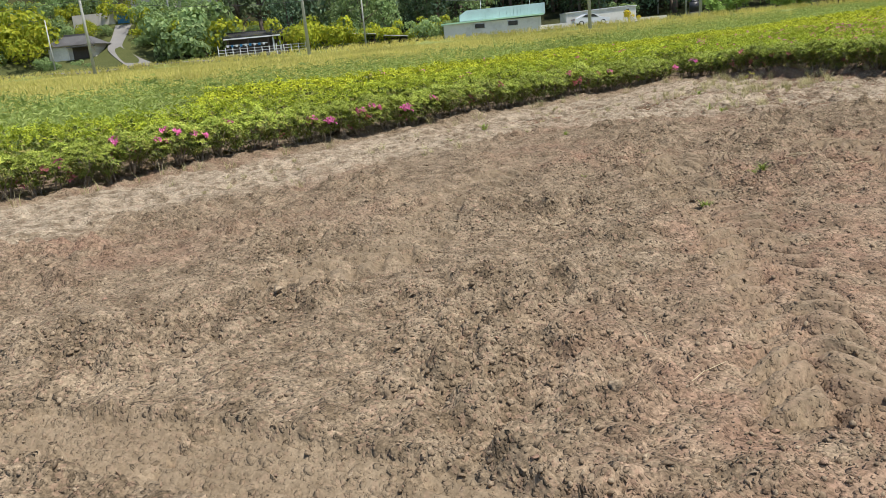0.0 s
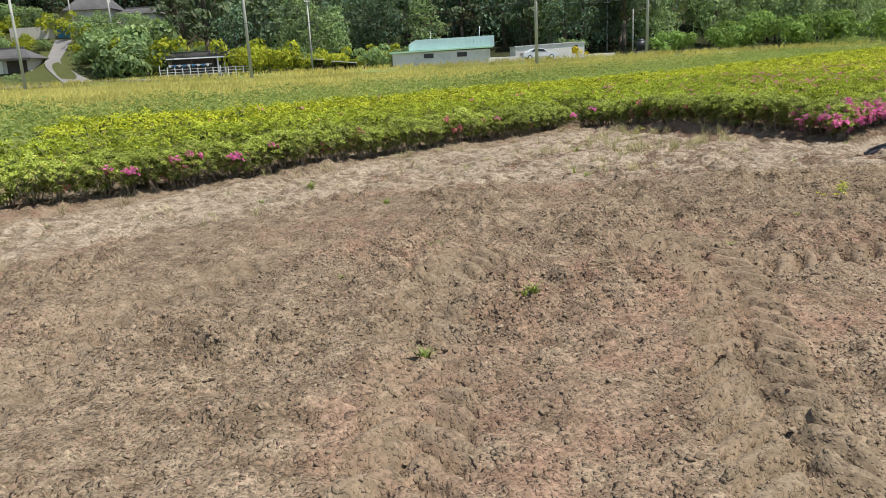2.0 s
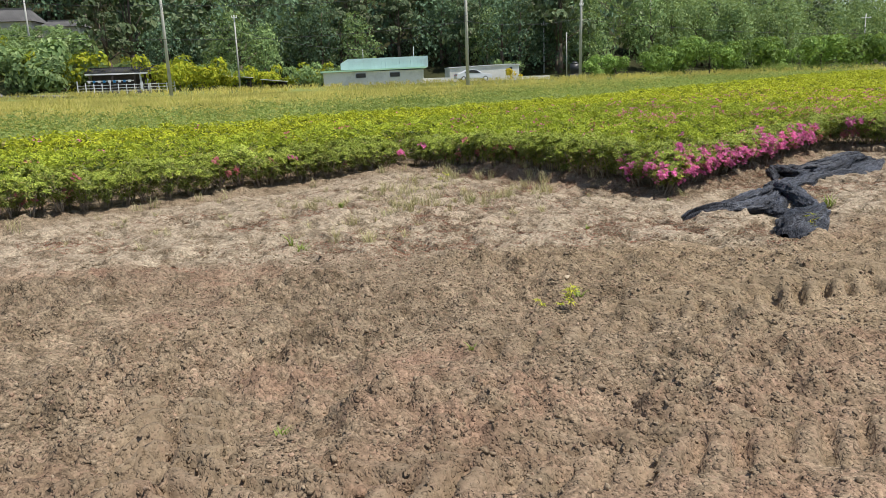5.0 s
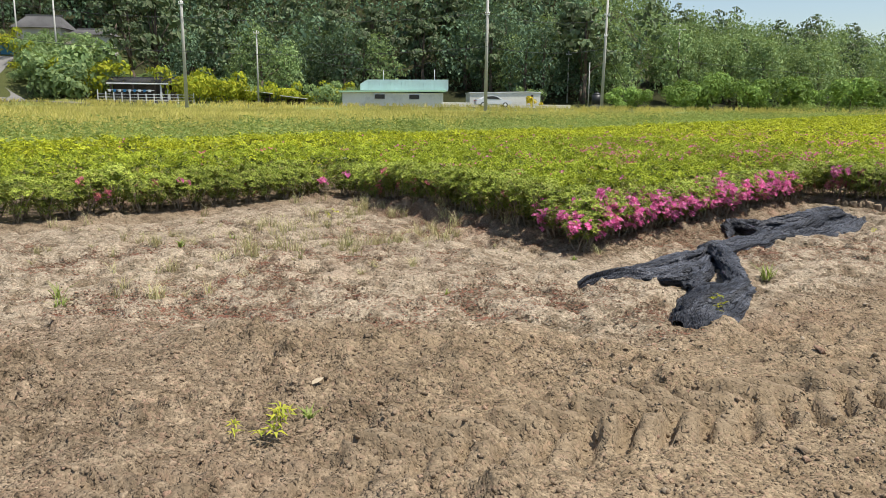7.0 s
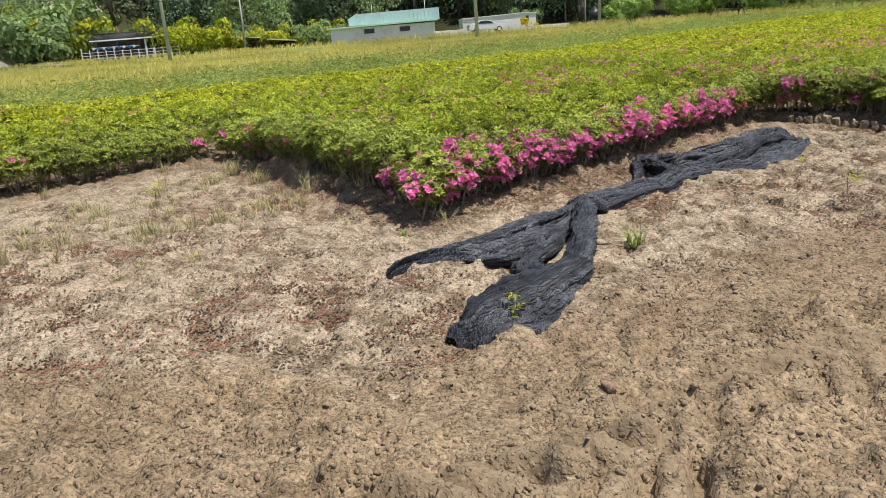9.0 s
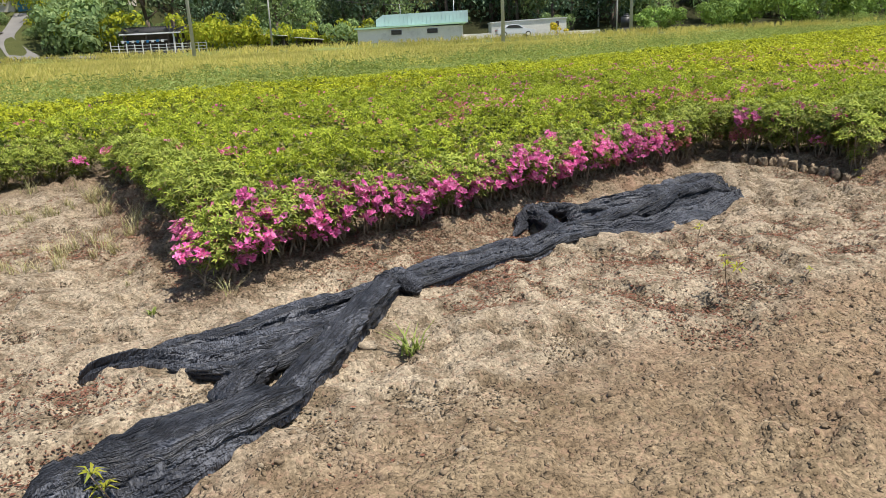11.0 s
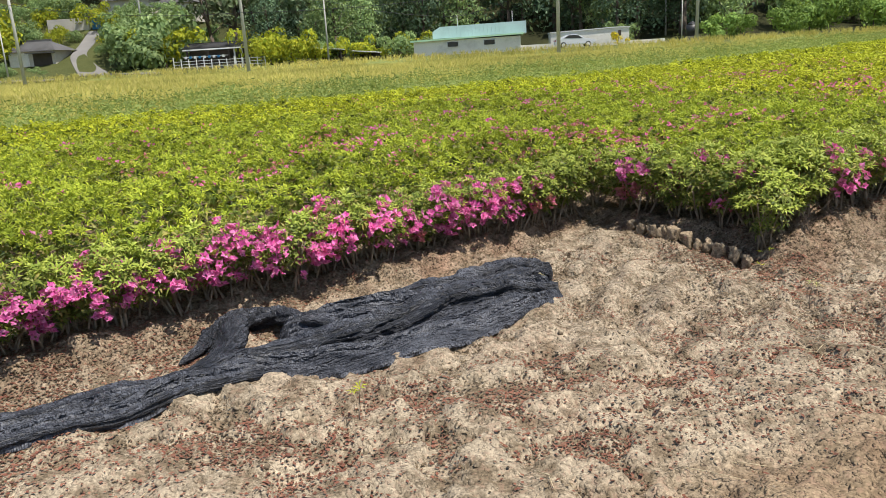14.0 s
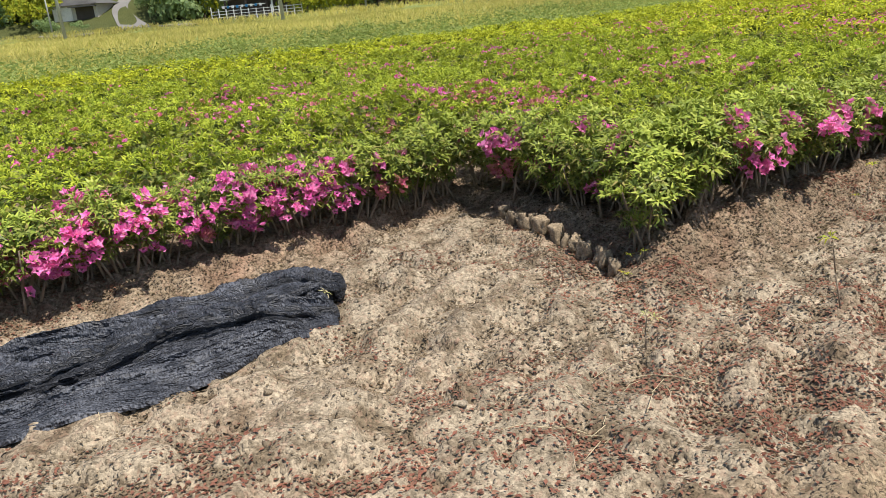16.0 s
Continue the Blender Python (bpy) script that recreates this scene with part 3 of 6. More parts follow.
# ---- azalea shrubs along the open edges of the beds, one by one ----
def azalea(r, height, blooms, tips, bare):
    """Corner and face sets of one shrub: stems, lower leaves, shoots, blossoms."""
    stems = []
    for k in range(5):
        a, lean = 2 * math.pi * r.random(), 0.05 + 0.09 * r.random()
        foot = Vector((0.03 * r.normal(), 0.03 * r.normal(), -0.03))
        knee = foot + Vector((lean * 0.5 * math.cos(a), lean * 0.5 * math.sin(a), 0.10 + 0.06 * r.random()))
        top = knee + Vector((lean * math.cos(a + 0.5), lean * math.sin(a + 0.5), height * 0.45))
        stems.append(rod(rod(bmesh.new(), foot, knee, 0.0075, 0.006, 5), knee, top, 0.006, 0.003, 5))
    def crown(count, low, high, wide):
        z = low + (high - low) * r.random(count)
        t = (z / height - 0.32) / 0.68
        reach = wide * np.sqrt(np.clip(1 - (2 * t - 0.95) ** 2 * 0.85, 0.1, 1)) * np.sqrt(0.35 + 0.65 * r.random(count))
        a = 2 * math.pi * r.random(count)
        return np.stack([reach * np.cos(a), reach * np.sin(a), z], -1), a
    low, a1 = crown(78, bare, height * 0.92, 0.20)
    tilt = (0.5 * np.cos(a1) + 0.3 * r.normal(size=78), 0.5 * np.sin(a1) + 0.3 * r.normal(size=78))
    leaves = strew(WIDE_FANS, low, 0.9 + 0.4 * r.random(78), tilt, r)
    high, a2 = crown(tips, height * 0.58, height * 1.02, 0.21)
    tilt = (0.4 * np.cos(a2) + 0.25 * r.normal(size=tips), 0.4 * np.sin(a2) + 0.25 * r.normal(size=tips))
    shoots = strew(FANS, high, 1.0 + 0.45 * r.random(tips), tilt, r)
    flowers = None
    if blooms:
        # trusses of two to five open flowers
        hub, a3 = crown(max(2, blooms // 8), height * 0.30, height * 0.88, 0.23)
        pick = r.integers(0, len(hub), blooms)
        spot = hub[pick] * [1.10, 1.10, 1.03] + r.normal(size=(blooms, 3)) * 0.027
        tilt = (0.7 * np.cos(a3[pick]) + 0.35 * r.normal(size=blooms), 0.7 * np.sin(a3[pick]) + 0.35 * r.normal(size=blooms))
        flowers = [strew(BLOOMS, spot[pick == k], 1.1 + 0.35 * r.random((pick == k).sum()), (tilt[0][pick == k], tilt[1][pick == k]), r) for k in range(len(hub)) if (pick == k).any()]
    return stems, leaves, shoots, flowers


def azalea_thing(name_label, r, height, blooms, tips, petals, bare=0.09):
    root = thing("azalea_shrub", pose(0, 0, -50), name_label, "shrub", "azaleas along the bed edges")
    stems, leaves, shoots, flowers = azalea(r, height, blooms, tips, bare)
    for stem in stems:
        part("stem", stem, WOODY, root, "thin bare brown stem")
    part("lower_foliage", mesh_of("lower_foliage", *leaves, AZALEA_LEAF), None, root)
    part("shoot_foliage", mesh_of("shoot_foliage", *shoots, AZALEA_TIP), None, root, "fresh lime-green shoots")
    for truss in flowers or ():
        part("blossom_truss", mesh_of("blossom_truss", *truss, petals), None, root, "open magenta-pink blossoms" if petals is BLOSSOM else "fading salmon-pink blossoms")
    return root


r = np.random.default_rng(5)
GREEN_SHRUBS = [azalea_thing("lime-green azalea shrub without open flowers", r, 0.42 + 0.05 * r.random(), 0, 76, None) for _ in range(4)]
BLOOM_SHRUBS = [azalea_thing("azalea shrub covered in magenta-pink blossoms", r, 0.40 + 0.05 * r.random(), n, 34, BLOSSOM, 0.14) for n in (150, 126, 84)]
SOME_SHRUBS = [azalea_thing("azalea shrub with a few pink blossoms", r, 0.42 + 0.05 * r.random(), n, 64, BLOSSOM) for n in (22, 14)]
FADED_SHRUBS = [azalea_thing("azalea shrub with fading salmon-pink blossoms", r, 0.40 + 0.05 * r.random(), n, 54, FADED) for n in (26, 16)]

edge_line = [(-3.0, 5.80), (14.76, 5.80), (13.40, 0.33), (19.58, 0.29), (19.58, -1.52), (24.6, -1.52)]
WELL_KNOWN_BLOOMS = [(2.85, 6.05), (2.0, 5.9), (4.62, 6.1), (5.5, 6.0), (6.1, 5.9), (6.96, 6.0), (12.1, 6.0), (14.65, 6.0), (3.1, 5.9)]
spots = []
for row, depth in enumerate((0.16, 0.40)):
    for (u0, v0), (u1, v1) in zip(edge_line, edge_line[1:]):
        length = math.hypot(u1 - u0, v1 - v0)
        du, dv = (u1 - u0) / length, (v1 - v0) / length
        pitch_along = 0.255 if length < 7 else 0.285
        for k in range(int(length / pitch_along)):
            s = (k + 0.5 * (row % 2) + 0.3 * r.random()) * pitch_along
            u, v = u0 + du * s - dv * depth, v0 + dv * s + du * depth
            if dv:
                u, v = u0 + du * s + abs(dv) * depth, v0 + dv * s + 0.05
            if float(bed_depth(np.array(u), np.array(v))) > -0.12:
                spots.append((u, v, row))
used = set()
for u, v, row in spots[:298]:
    dice = r.random()
    front = 13.2 < u < 18.75 and v < 0.9
    pool = GREEN_SHRUBS
    if front:
        thick = value_noise(np.array(u * 1.6), np.array(0.3), 2) > 0.05
        pool = BLOOM_SHRUBS if thick and dice < (0.97 if row == 0 else 0.72) else SOME_SHRUBS if dice < 0.97 else FADED_SHRUBS
    elif u > 18.75:
        pool = SOME_SHRUBS if dice < 0.42 else FADED_SHRUBS if dice < 0.66 else BLOOM_SHRUBS[2:] if dice < 0.82 else GREEN_SHRUBS
    elif u > 13 and v < 5.2:
        pool = FADED_SHRUBS if dice < 0.35 else SOME_SHRUBS if dice < 0.45 else GREEN_SHRUBS
    elif any(math.hypot(u - a, v - b) < 0.30 for a, b in WELL_KNOWN_BLOOMS):
        pool = SOME_SHRUBS if dice < 0.7 else FADED_SHRUBS
    elif dice < 0.22:
        pool = FADED_SHRUBS if dice < 0.17 else SOME_SHRUBS
    source = pool[r.integers(0, len(pool))]
    x, y = to_xy(u, v)
    z = float(ground_height(np.array(u), np.array(v)))
    size = (0.95 + 0.2 * r.random()) * (1.12 if u > 19.2 else 1.0)
    low_front = 0.84 if front and row == 0 else 1.0
    m = pose(x, y, z, 0, 0, 360 * r.random()) @ Matrix.Diagonal((size, size, size * low_front, 1))
    if source not in used:
        used.add(source)
        source.matrix_basis = m
    else:
        made = copy_thing(source, m)
        made.scale = (size, size, size * low_front)
for source in GREEN_SHRUBS + BLOOM_SHRUBS + SOME_SHRUBS + FADED_SHRUBS:
    if source not in used:
        for o in (*source.children_recursive, source):
            bpy.data.objects.remove(o)

# blossoms scattered over the depth of the beds, thickest where the beds step forward
count = 9000
u, v = 8 + 34 * r.random(count), -1.3 + 13 * r.random(count) ** 1.4
patch = fbm(u, v, 1.1, 3, 10)
chance = step(0.52, 0.72, patch) * step(9, 0, v - 0.1 * (u - 13)) * step(12.5, 14.5, u) + 0.015
keep = (bed_depth(u, v) > 0.35) & (bed_end(u, v) > 0.2) & (r.random(count) < chance * 1.9)
u, v = u[keep], v[keep]
trusses = r.integers(3, 8, len(u))
u, v = np.repeat(u, trusses) + 0.05 * r.normal(size=trusses.sum()), np.repeat(v, trusses) + 0.05 * r.normal(size=trusses.sum())
x, y = to_xy(u, v)
spot = np.stack([x, y, land(x, y) + 0.14 + canopy(u, v)], -1)
fresh = value_noise(u * 3, v * 3, 14) < 0.5
part("scattered_bloom", mesh_of("scattered_bloom", *strew(BLOOMS, spot[fresh], 1.1, 0.5, r), BLOSSOM), None, carpet, "scattered magenta-pink blossoms")
part("faded_bloom", mesh_of("faded_bloom", *strew(BLOOMS, spot[~fresh], 1.05, 0.6, r), FADED), None, carpet, "fading salmon-pink blossoms")

# ---- barley and weeds behind the beds ----
def blades(count, height, spread_, width, r):
    """A tuft of upright, leaning blades."""
    verts, faces = [], []
    for k in range(count):
        a, lean = 2 * math.pi * r.random(), spread_ * r.random()
        p = np.array([r.normal() * 0.07, r.normal() * 0.07, 0])
        d, s = np.array([math.cos(a), math.sin(a), 0]), np.array([-math.sin(a), math.cos(a), 0]) * width
        h = height * (0.82 + 0.26 * r.random())
        b = len(verts)
        verts += [p - s * 0.5, p + s * 0.5, p + d * lean * 0.45 * h + s * 0.6 + [0, 0, h * 0.6], p + d * lean * h + [0, 0, h]]
        faces += [(b, b + 1, b + 2, b + 3)]
    return np.array(verts), np.array(faces)


def herb(r, height):
    """A bushy weed: small leaves at all angles round a few stalks, with pale seed heads on top."""
    verts, faces = [], []
    for k in range(10):
        h = height * (0.15 + 0.85 * r.random() ** 0.8)
        p = np.array([r.normal() * 0.12, r.normal() * 0.12, h])
        way = r.normal(size=3) * [1, 1, 0.6]
        way /= np.linalg.norm(way)
        side = np.cross(way, r.normal(size=3))
        side /= np.linalg.norm(side)
        l, w = 0.10 + 0.10 * r.random(), 0.026 + 0.022 * r.random()
        b = len(verts)
        verts += [p - way * l * 0.5, p + side * w * 0.5, p + way * l * 0.5, p - side * w * 0.5]
        faces += [(b, b + 1, b + 2, b + 3)]
    return np.array(verts), np.array(faces)


r = np.random.default_rng(21)
TUFTS = [blades(5, 0.68, 0.8, 0.028, r) for _ in range(6)]
WEEDS = [herb(r, 0.85) for _ in range(7)]


def scatter_field(count, u0, u1, v0, v1, r, power=1.0):
    return u0 + (u1 - u0) * r.random(count), v0 + (v1 - v0) * r.random(count) ** power


u, v = scatter_field(72000, -60, 190, 29, 110, r, 1.3)
x, y = to_xy(u, v)
x, y = np.r_[x, -60 + 175 * r.random(9000)], np.r_[y, 80 + 9.5 * r.random(9000)]
keep = (y < 89.5) & (x > -62) & (x < 120) & (y > 5)
x, y = x[keep], y[keep]
far = np.clip(np.hypot(x - 8, y) / 40, 1, 2.0)
verts, faces = strew(TUFTS, np.stack([x, y, land(x, y)], -1), 0.80 + 0.05 * far, 0.14, r)
barley = mesh_of("barley", verts, faces, BARLEY)
tagged(part("barley", barley), "ripening yellow-green barley field", "crop", "", "stuff")
u, v = scatter_field(19000, -30, 110, 15.2, 31, r, 1.5)
keep = bed_end(u, v) < -0.3
u, v = u[keep], v[keep]
u2, v2 = scatter_field(5000, -22, 9, 8.8, 17.6, r)
keep = bed_end(u2, v2) < -1.45
u, v = np.r_[u, u2[keep]], np.r_[v, v2[keep]]
x, y = to_xy(u, v)
verts, faces = strew(WEEDS, np.stack([x, y, land(x, y)], -1), 0.26 + 1.25 * fbm(u, v, 1.6, 3, 4), 0.2, r)
weeds = mesh_of("weeds", verts, faces, WEED)
tagged(part("weeds", weeds), "tall grey-green weeds between the beds and the barley", "weeds", "", "stuff")


# ---- trees ----
def leaf_cards(centres, radii, count, size, r, flat=1.0):
    """Small bent leaf sprays over the shells of a crown's lumps."""
    pick = r.integers(0, len(centres), count)
    way = r.normal(size=(count, 3))
    way /= np.linalg.norm(way, axis=1)[:, None]
    way[:, 2] = np.abs(way[:, 2]) * np.where(r.random(count) < 0.78, 1, -1)
    out = way * (radii[pick] * (0.72 + 0.33 * r.random(count)))[:, None]
    out[:, 2] *= flat
    mid = centres[pick] + out
    side = np.cross(way, r.normal(size=(count, 3)))
    side /= np.linalg.norm(side, axis=1)[:, None] + 1e-9
    up = np.cross(side, way)
    s = (size * (0.6 + 0.8 * r.random(count)))[:, None]
    droop = np.array([0, 0, -0.25])
    v = np.stack([mid - side * s * 0.5, mid - up * s * 0.32 + way * s * 0.18, mid + side * s * 0.5 + droop * s, mid + up * s * 0.32], 1)
    return v.reshape(-1, 3), np.arange(count * 4).reshape(-1, 4)


def crown_of(kind, r, height, cards):
    """Corners and faces of a crown, and the limbs' ends."""
    if kind == "pine":
        n = 9
        z = height * (0.50 + 0.48 * np.linspace(0, 1, n))
        reach = height * 0.20 * (1.15 - np.linspace(0, 1, n)) + 0.15
        a = 2.4 * np.arange(n) + r.random(n)
        centres = np.stack([reach * np.cos(a), reach * np.sin(a), z], -1)
        radii = height * (0.15 - 0.06 * np.linspace(0, 1, n)) * (0.8 + 0.4 * r.random(n))
        return *leaf_cards(centres, radii, cards, 0.6, r, 0.5), centres
    if kind == "bush":
        n = 9
        centres = np.stack([r.normal(size=n) * 0.30, r.normal(size=n) * 0.30, 0.18 + 0.55 * r.random(n)], -1) * height
        radii = height * (0.20 + 0.14 * r.random(n))
        return *leaf_cards(centres, radii, cards, height * 0.072 + 0.08, r), centres
    n = 13
    t = np.linspace(0, 1, n)
    reach = height * 0.24 * np.sin(math.pi * (0.18 + 0.78 * t)) * (0.5 + 0.7 * r.random(n))
    a = 2.4 * np.arange(n) + r.random(n)
    centres = np.stack([reach * np.cos(a), reach * np.sin(a), height * (0.16 + 0.72 * t)], -1)
    radii = height * (0.14 + 0.08 * r.random(n))
    return *leaf_cards(centres, radii, cards, 0.52 if cards < 400 else 0.33, r), centres


def tree(kind, height, r, material, label, cards=1300, lean=0.0):
    name = {"pine": "pine_tree", "bush": "bush"}.get(kind, "broadleaf_tree")
    root = thing(name, pose(0, 0, -60), label, "bush" if kind == "bush" else "tree")
    verts, faces, hubs = crown_of(kind, r, height, cards)
    verts = verts + np.array([lean * height * 0.5, 0, 0])
    bm = bmesh.new()
    trunk_top = (lean * height * 0.5, 0, height * (0.9 if kind == "pine" else 0.55))
    thick = 0.028 * height if kind != "bush" else 0.02 * height
    rod(bm, (0, 0, -0.8), (lean * height * 0.25, 0.02 * height, height * 0.35), thick, thick * 0.7, 8)
    rod(bm, (lean * height * 0.25, 0.02 * height, height * 0.35), trunk_top, thick * 0.7, thick * 0.3, 8)
    for k, hub in enumerate(hubs[::2]):
        low = np.array([lean * height * 0.25, 0.02 * height, min(hub[2] * 0.7, height * 0.5)])
        rod(bm, low, hub + np.array([lean * height * 0.4, 0, 0]), thick * 0.35, thick * 0.12, 5)
    part("trunk", bm, BARK, root)
    part("crown", mesh_of("crown", verts, faces, material), None, root)
    return root


r = np.random.default_rng(61)
BROAD = [tree("broad", 9.0, r, FOREST, "dark green broadleaf tree on the wooded slope") for _ in range(4)]
LIGHT = [tree("broad", 8.0, r, FOREST_LIGHT, "fresh green broadleaf tree on the wooded slope") for _ in range(3)]
PINES = [tree("pine", 10.5, r, FOREST_PINE, "dark pine with layered branches on the slope", 800) for _ in range(3)]
BUSHES = [tree("bush", 3.6, r, FOREST_LIGHT, "round fresh green bush at the slope's foot", 850) for _ in range(3)]
GOLDEN = [tree("bush", 3.0, r, YELLOW_BUSH, "yellow-green flowering bush at the slope's foot", 750) for _ in range(2)]
ORCHARD = [tree("bush", 4.4, r, ORCHARD_LEAF, "dense rounded orchard tree beside the barley", 1400) for _ in range(2)]
placed = set()


def plant(source, x, y, size, group=""):
    m = pose(x, y, float(land(np.array(x), np.array(y))) - 0.15, 0, 0, 360 * r.random())
    if source not in placed:
        placed.add(source)
        source.matrix_basis = m
        made = source
    else:
        made = copy_thing(source, m)
    made.scale = (size, size, size * (0.92 + 0.16 * r.random()))
    return tagged(made, "", "", group)


# the edge of the wood
for k in range(150):
    x, y = -78 + 165 * r.random(), 116 + 26 * r.random() ** 1.2
    if x < -26:
        y = y + 20
    if x > 48:
        y = y + 0.30 * (x - 48)
    dice = r.random()
    # past x 45 only the paler trees, for haze as well as young leaves
    pool = PINES if dice < (0.6 if x < -20 else 0.22 if x < 38 else 0.0) else LIGHT if dice < 0.45 or x > 45 else BROAD
    plant(pool[r.integers(0, len(pool))], x, y, 0.9 + 0.55 * r.random(), "trees at the edge of the wood")
# bushes and small trees at the foot of the slope
for x, y, s in ((-9.5, 109, 1.25), (-12.5, 111, 0.9), (-6.5, 112, 1.05)):
    plant(LIGHT[1], x, y, s)
for k in range(64):
    x, y = -66 + 96 * r.random(), 104.5 + 9 * r.random()
    if -33 < x < -17 and y < 109 or 0 < x < 29 and y < 110 or -56 < x < -36:
        continue
    plant((BUSHES + GOLDEN[:1] if x < 0 else BUSHES)[r.integers(0, 4 if x < 0 else 3)], x, y, 0.6 + 0.7 * r.random(), "bushes at the slope's foot")
for x, y, s in ((-31.9, 101.2, 1.75), (-33.6, 102.6, 2.0), (-32.2, 104.5, 2.1), (-34.9, 104.5, 1.7), (-34.5, 106, 1.7), (-31.5, 106, 1.0), (-37.0, 109, 1.2), (-38.0, 113, 1.2), (-34, 112, 1.3)):
    plant(BUSHES[r.integers(0, 3)], x, y, s, "bushes at the slope's foot")
for x, y, s in ((-30.2, 103.6, 2.0), (-15.5, 100, 1.2), (-12.2, 100.5, 1.1), (-17.5, 103, 1.7), (-13.8, 103, 1.6), (-10.6, 102, 1.0), (-19.0, 108, 1.2), (-23.0, 109, 1.1), (-26, 110, 1.2), (-46.5, 119, 1.3), (-54.5, 104, 1.5), (-57.5, 106, 2.3), (-61, 108, 2.6), (-55.5, 107, 1.6)):
    plant(GOLDEN[r.integers(0, 2)], x, y, s, "yellow-green bushes")
def lane_x(y):
    """Where the lane up to the gate lies."""
    return float(np.interp(y, (93, 98, 103, 108, 112.5, 117.6), (-27, -35, -40.6, -44.2, -45.2, -46.2)))


for k in range(120):
    x, y = -72 + 46 * r.random(), 103 + 30 * r.random()
    if (-54 < x < -43.5 and y < 122) or (-52 < x < -34 and 121 < y < 134) or (-53 < x < -43.5 and y < 112) or abs(x - lane_x(y)) < 3.0 and y < 119:
        continue
    plant((BUSHES + GOLDEN)[r.integers(0, 5)], x, y, 0.5 + 0.7 * r.random(), "bushes on the village slope")
for x, y, s in ((-52.0, 102.5, 0.6), (-50.2, 101.6, 0.55), (-46.0, 101.2, 0.3), (-44.6, 101.2, 0.35), (-42.0, 118, 1.0), (-51, 124, 0.8), (-44, 122.5, 0.75), (-41, 122, 0.8), (-37.5, 122.5, 0.8), (-35, 122, 0.9)):
    plant(GOLDEN[1] if x > 0 else BUSHES[1], x, y, s)
for k in range(15):
    x = 35.5 + 3.1 * k + r.normal() * 0.5
    plant(ORCHARD[k % 2], x, 96 + 1.5 * r.normal() + 0.12 * max(0, x - 60), 0.66 + 0.5 * r.random(), "orchard trees beside the barley")
for x, y, k in ((-47.5, 113.5, 0.6), (-49.5, 112.5, 0.7), (-42.2, 111.5, 0.75), (-41.5, 115.5, 0.8), (-52.5, 112.5, 0.8), (-40.0, 107.5, 0.6), (-44.5, 100.4, 0.35), (-47.3, 102.3, 0.4), (-51.5, 115.5, 0.8), (-55.0, 114.0, 1.0)):
    plant((BUSHES + GOLDEN)[r.integers(0, 5)], x, y, k, "bushes on the village slope")
flowering = tree("bush", 1.5, r, FLOWER_BUSH, "low bush covered in bright yellow flowers", 500)
placed.add(flowering)
flowering.matrix_basis = pose(25.4, 97.6, float(land(np.array(25.4), np.array(97.6))) + 0.1)
leaning = tree("pine", 12.5, r, FOREST_PINE, "lone leaning pine with a bare dark trunk", 700, -0.36)
placed.add(leaning)
leaning.matrix_basis = pose(-25.8, 111, float(land(np.array(-25.8), np.array(111.0))))

# the wood beyond, too many to count
patterns = [crown_of(k, r, h, 230)[:2] for k, h in (("broad", 9.5), ("broad", 8.5), ("broad", 10), ("pine", 11), ("pine", 12))]
sets = []
for own, count, material_name in ((patterns[:3], 860, "broad"), (patterns[3:], 300, "pine")):
    x, y = -95 + 285 * r.random(count), 126 + 150 * r.random(count) ** 1.1
    y = y + np.where(x < -26, 12, 0) + np.clip(x - 50, 0, 300) * 0.28
    if material_name == "pine":
        x = np.where((x > 50) & (r.random(count) < 0.7), x - 110, x)
    spots_far = np.stack([x, y, land(x, y) - 0.5], -1)
    size = np.where(x > 55, 0.85, 1.1) + 0.4 * r.random(count)
    # crowns beyond x 45 get the paler green to suggest haze
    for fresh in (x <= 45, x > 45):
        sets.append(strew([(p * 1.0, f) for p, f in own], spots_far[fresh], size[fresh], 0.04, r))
woods = thing("far_woods", pose(0, 0, 0), "dark green mixed wood covering the hillside", "woods", "", "stuff")
part("broadleaf_crowns", mesh_of("broadleaf_crowns", *sets[0], FOREST), None, woods)
part("fresh_crowns", mesh_of("fresh_crowns", *sets[1], FOREST_LIGHT), None, woods, "fresh light green crowns, paled for haze")
part("pine_crowns", mesh_of("pine_crowns", *joined(sets[2:]), FOREST_PINE), None, woods, "dark pine crowns")
count = 160
x, y = 150 + 420 * r.random(count), 520 + 160 * r.random(count)
tagged(part("distant_woods", mesh_of("distant_woods", *strew(patterns[:2], np.stack([x, y, land(x, y) - 1], -1), 1.6, 0.05, r), FOREST)), "hazy dark wood on the distant hill", "woods", "", "stuff")

# ---- the buildings and poles beyond the barley ----
WHITE_WALL = plain_material("whitewashed_wall", (0.84, 0.81, 0.74), 0.85, 1.5, 0.12, 0.1, dirt=(0.50, 0.47, 0.41))
GREEN_TIN = plain_material("green_painted_tin", (0.42, 0.66, 0.46), 0.5, 2, 0.15, 0.1)
TEAL_TIN = plain_material("pale_teal_tin", (0.44, 0.57, 0.60), 0.5, 2, 0.15, 0.1)
DARK_PANE = plain_material("dark_window_glass", (0.03, 0.035, 0.04), 0.15, 2, 0.2, 0.0)
CONCRETE = plain_material("concrete", (0.19, 0.182, 0.17), 0.9, 2, 0.2, 0.3)
POLE_CONCRETE = plain_material("pole_concrete", (0.46, 0.45, 0.42), 0.85, 3, 0.15, 0.1)
GREY_TILE = plain_material("grey_roof_tiles", (0.11, 0.108, 0.108), 0.95, 4, 0.3, 0.3)
DARK_TILE = plain_material("black_roof_tiles", (0.05, 0.05, 0.052), 0.8, 4, 0.3, 0.3)
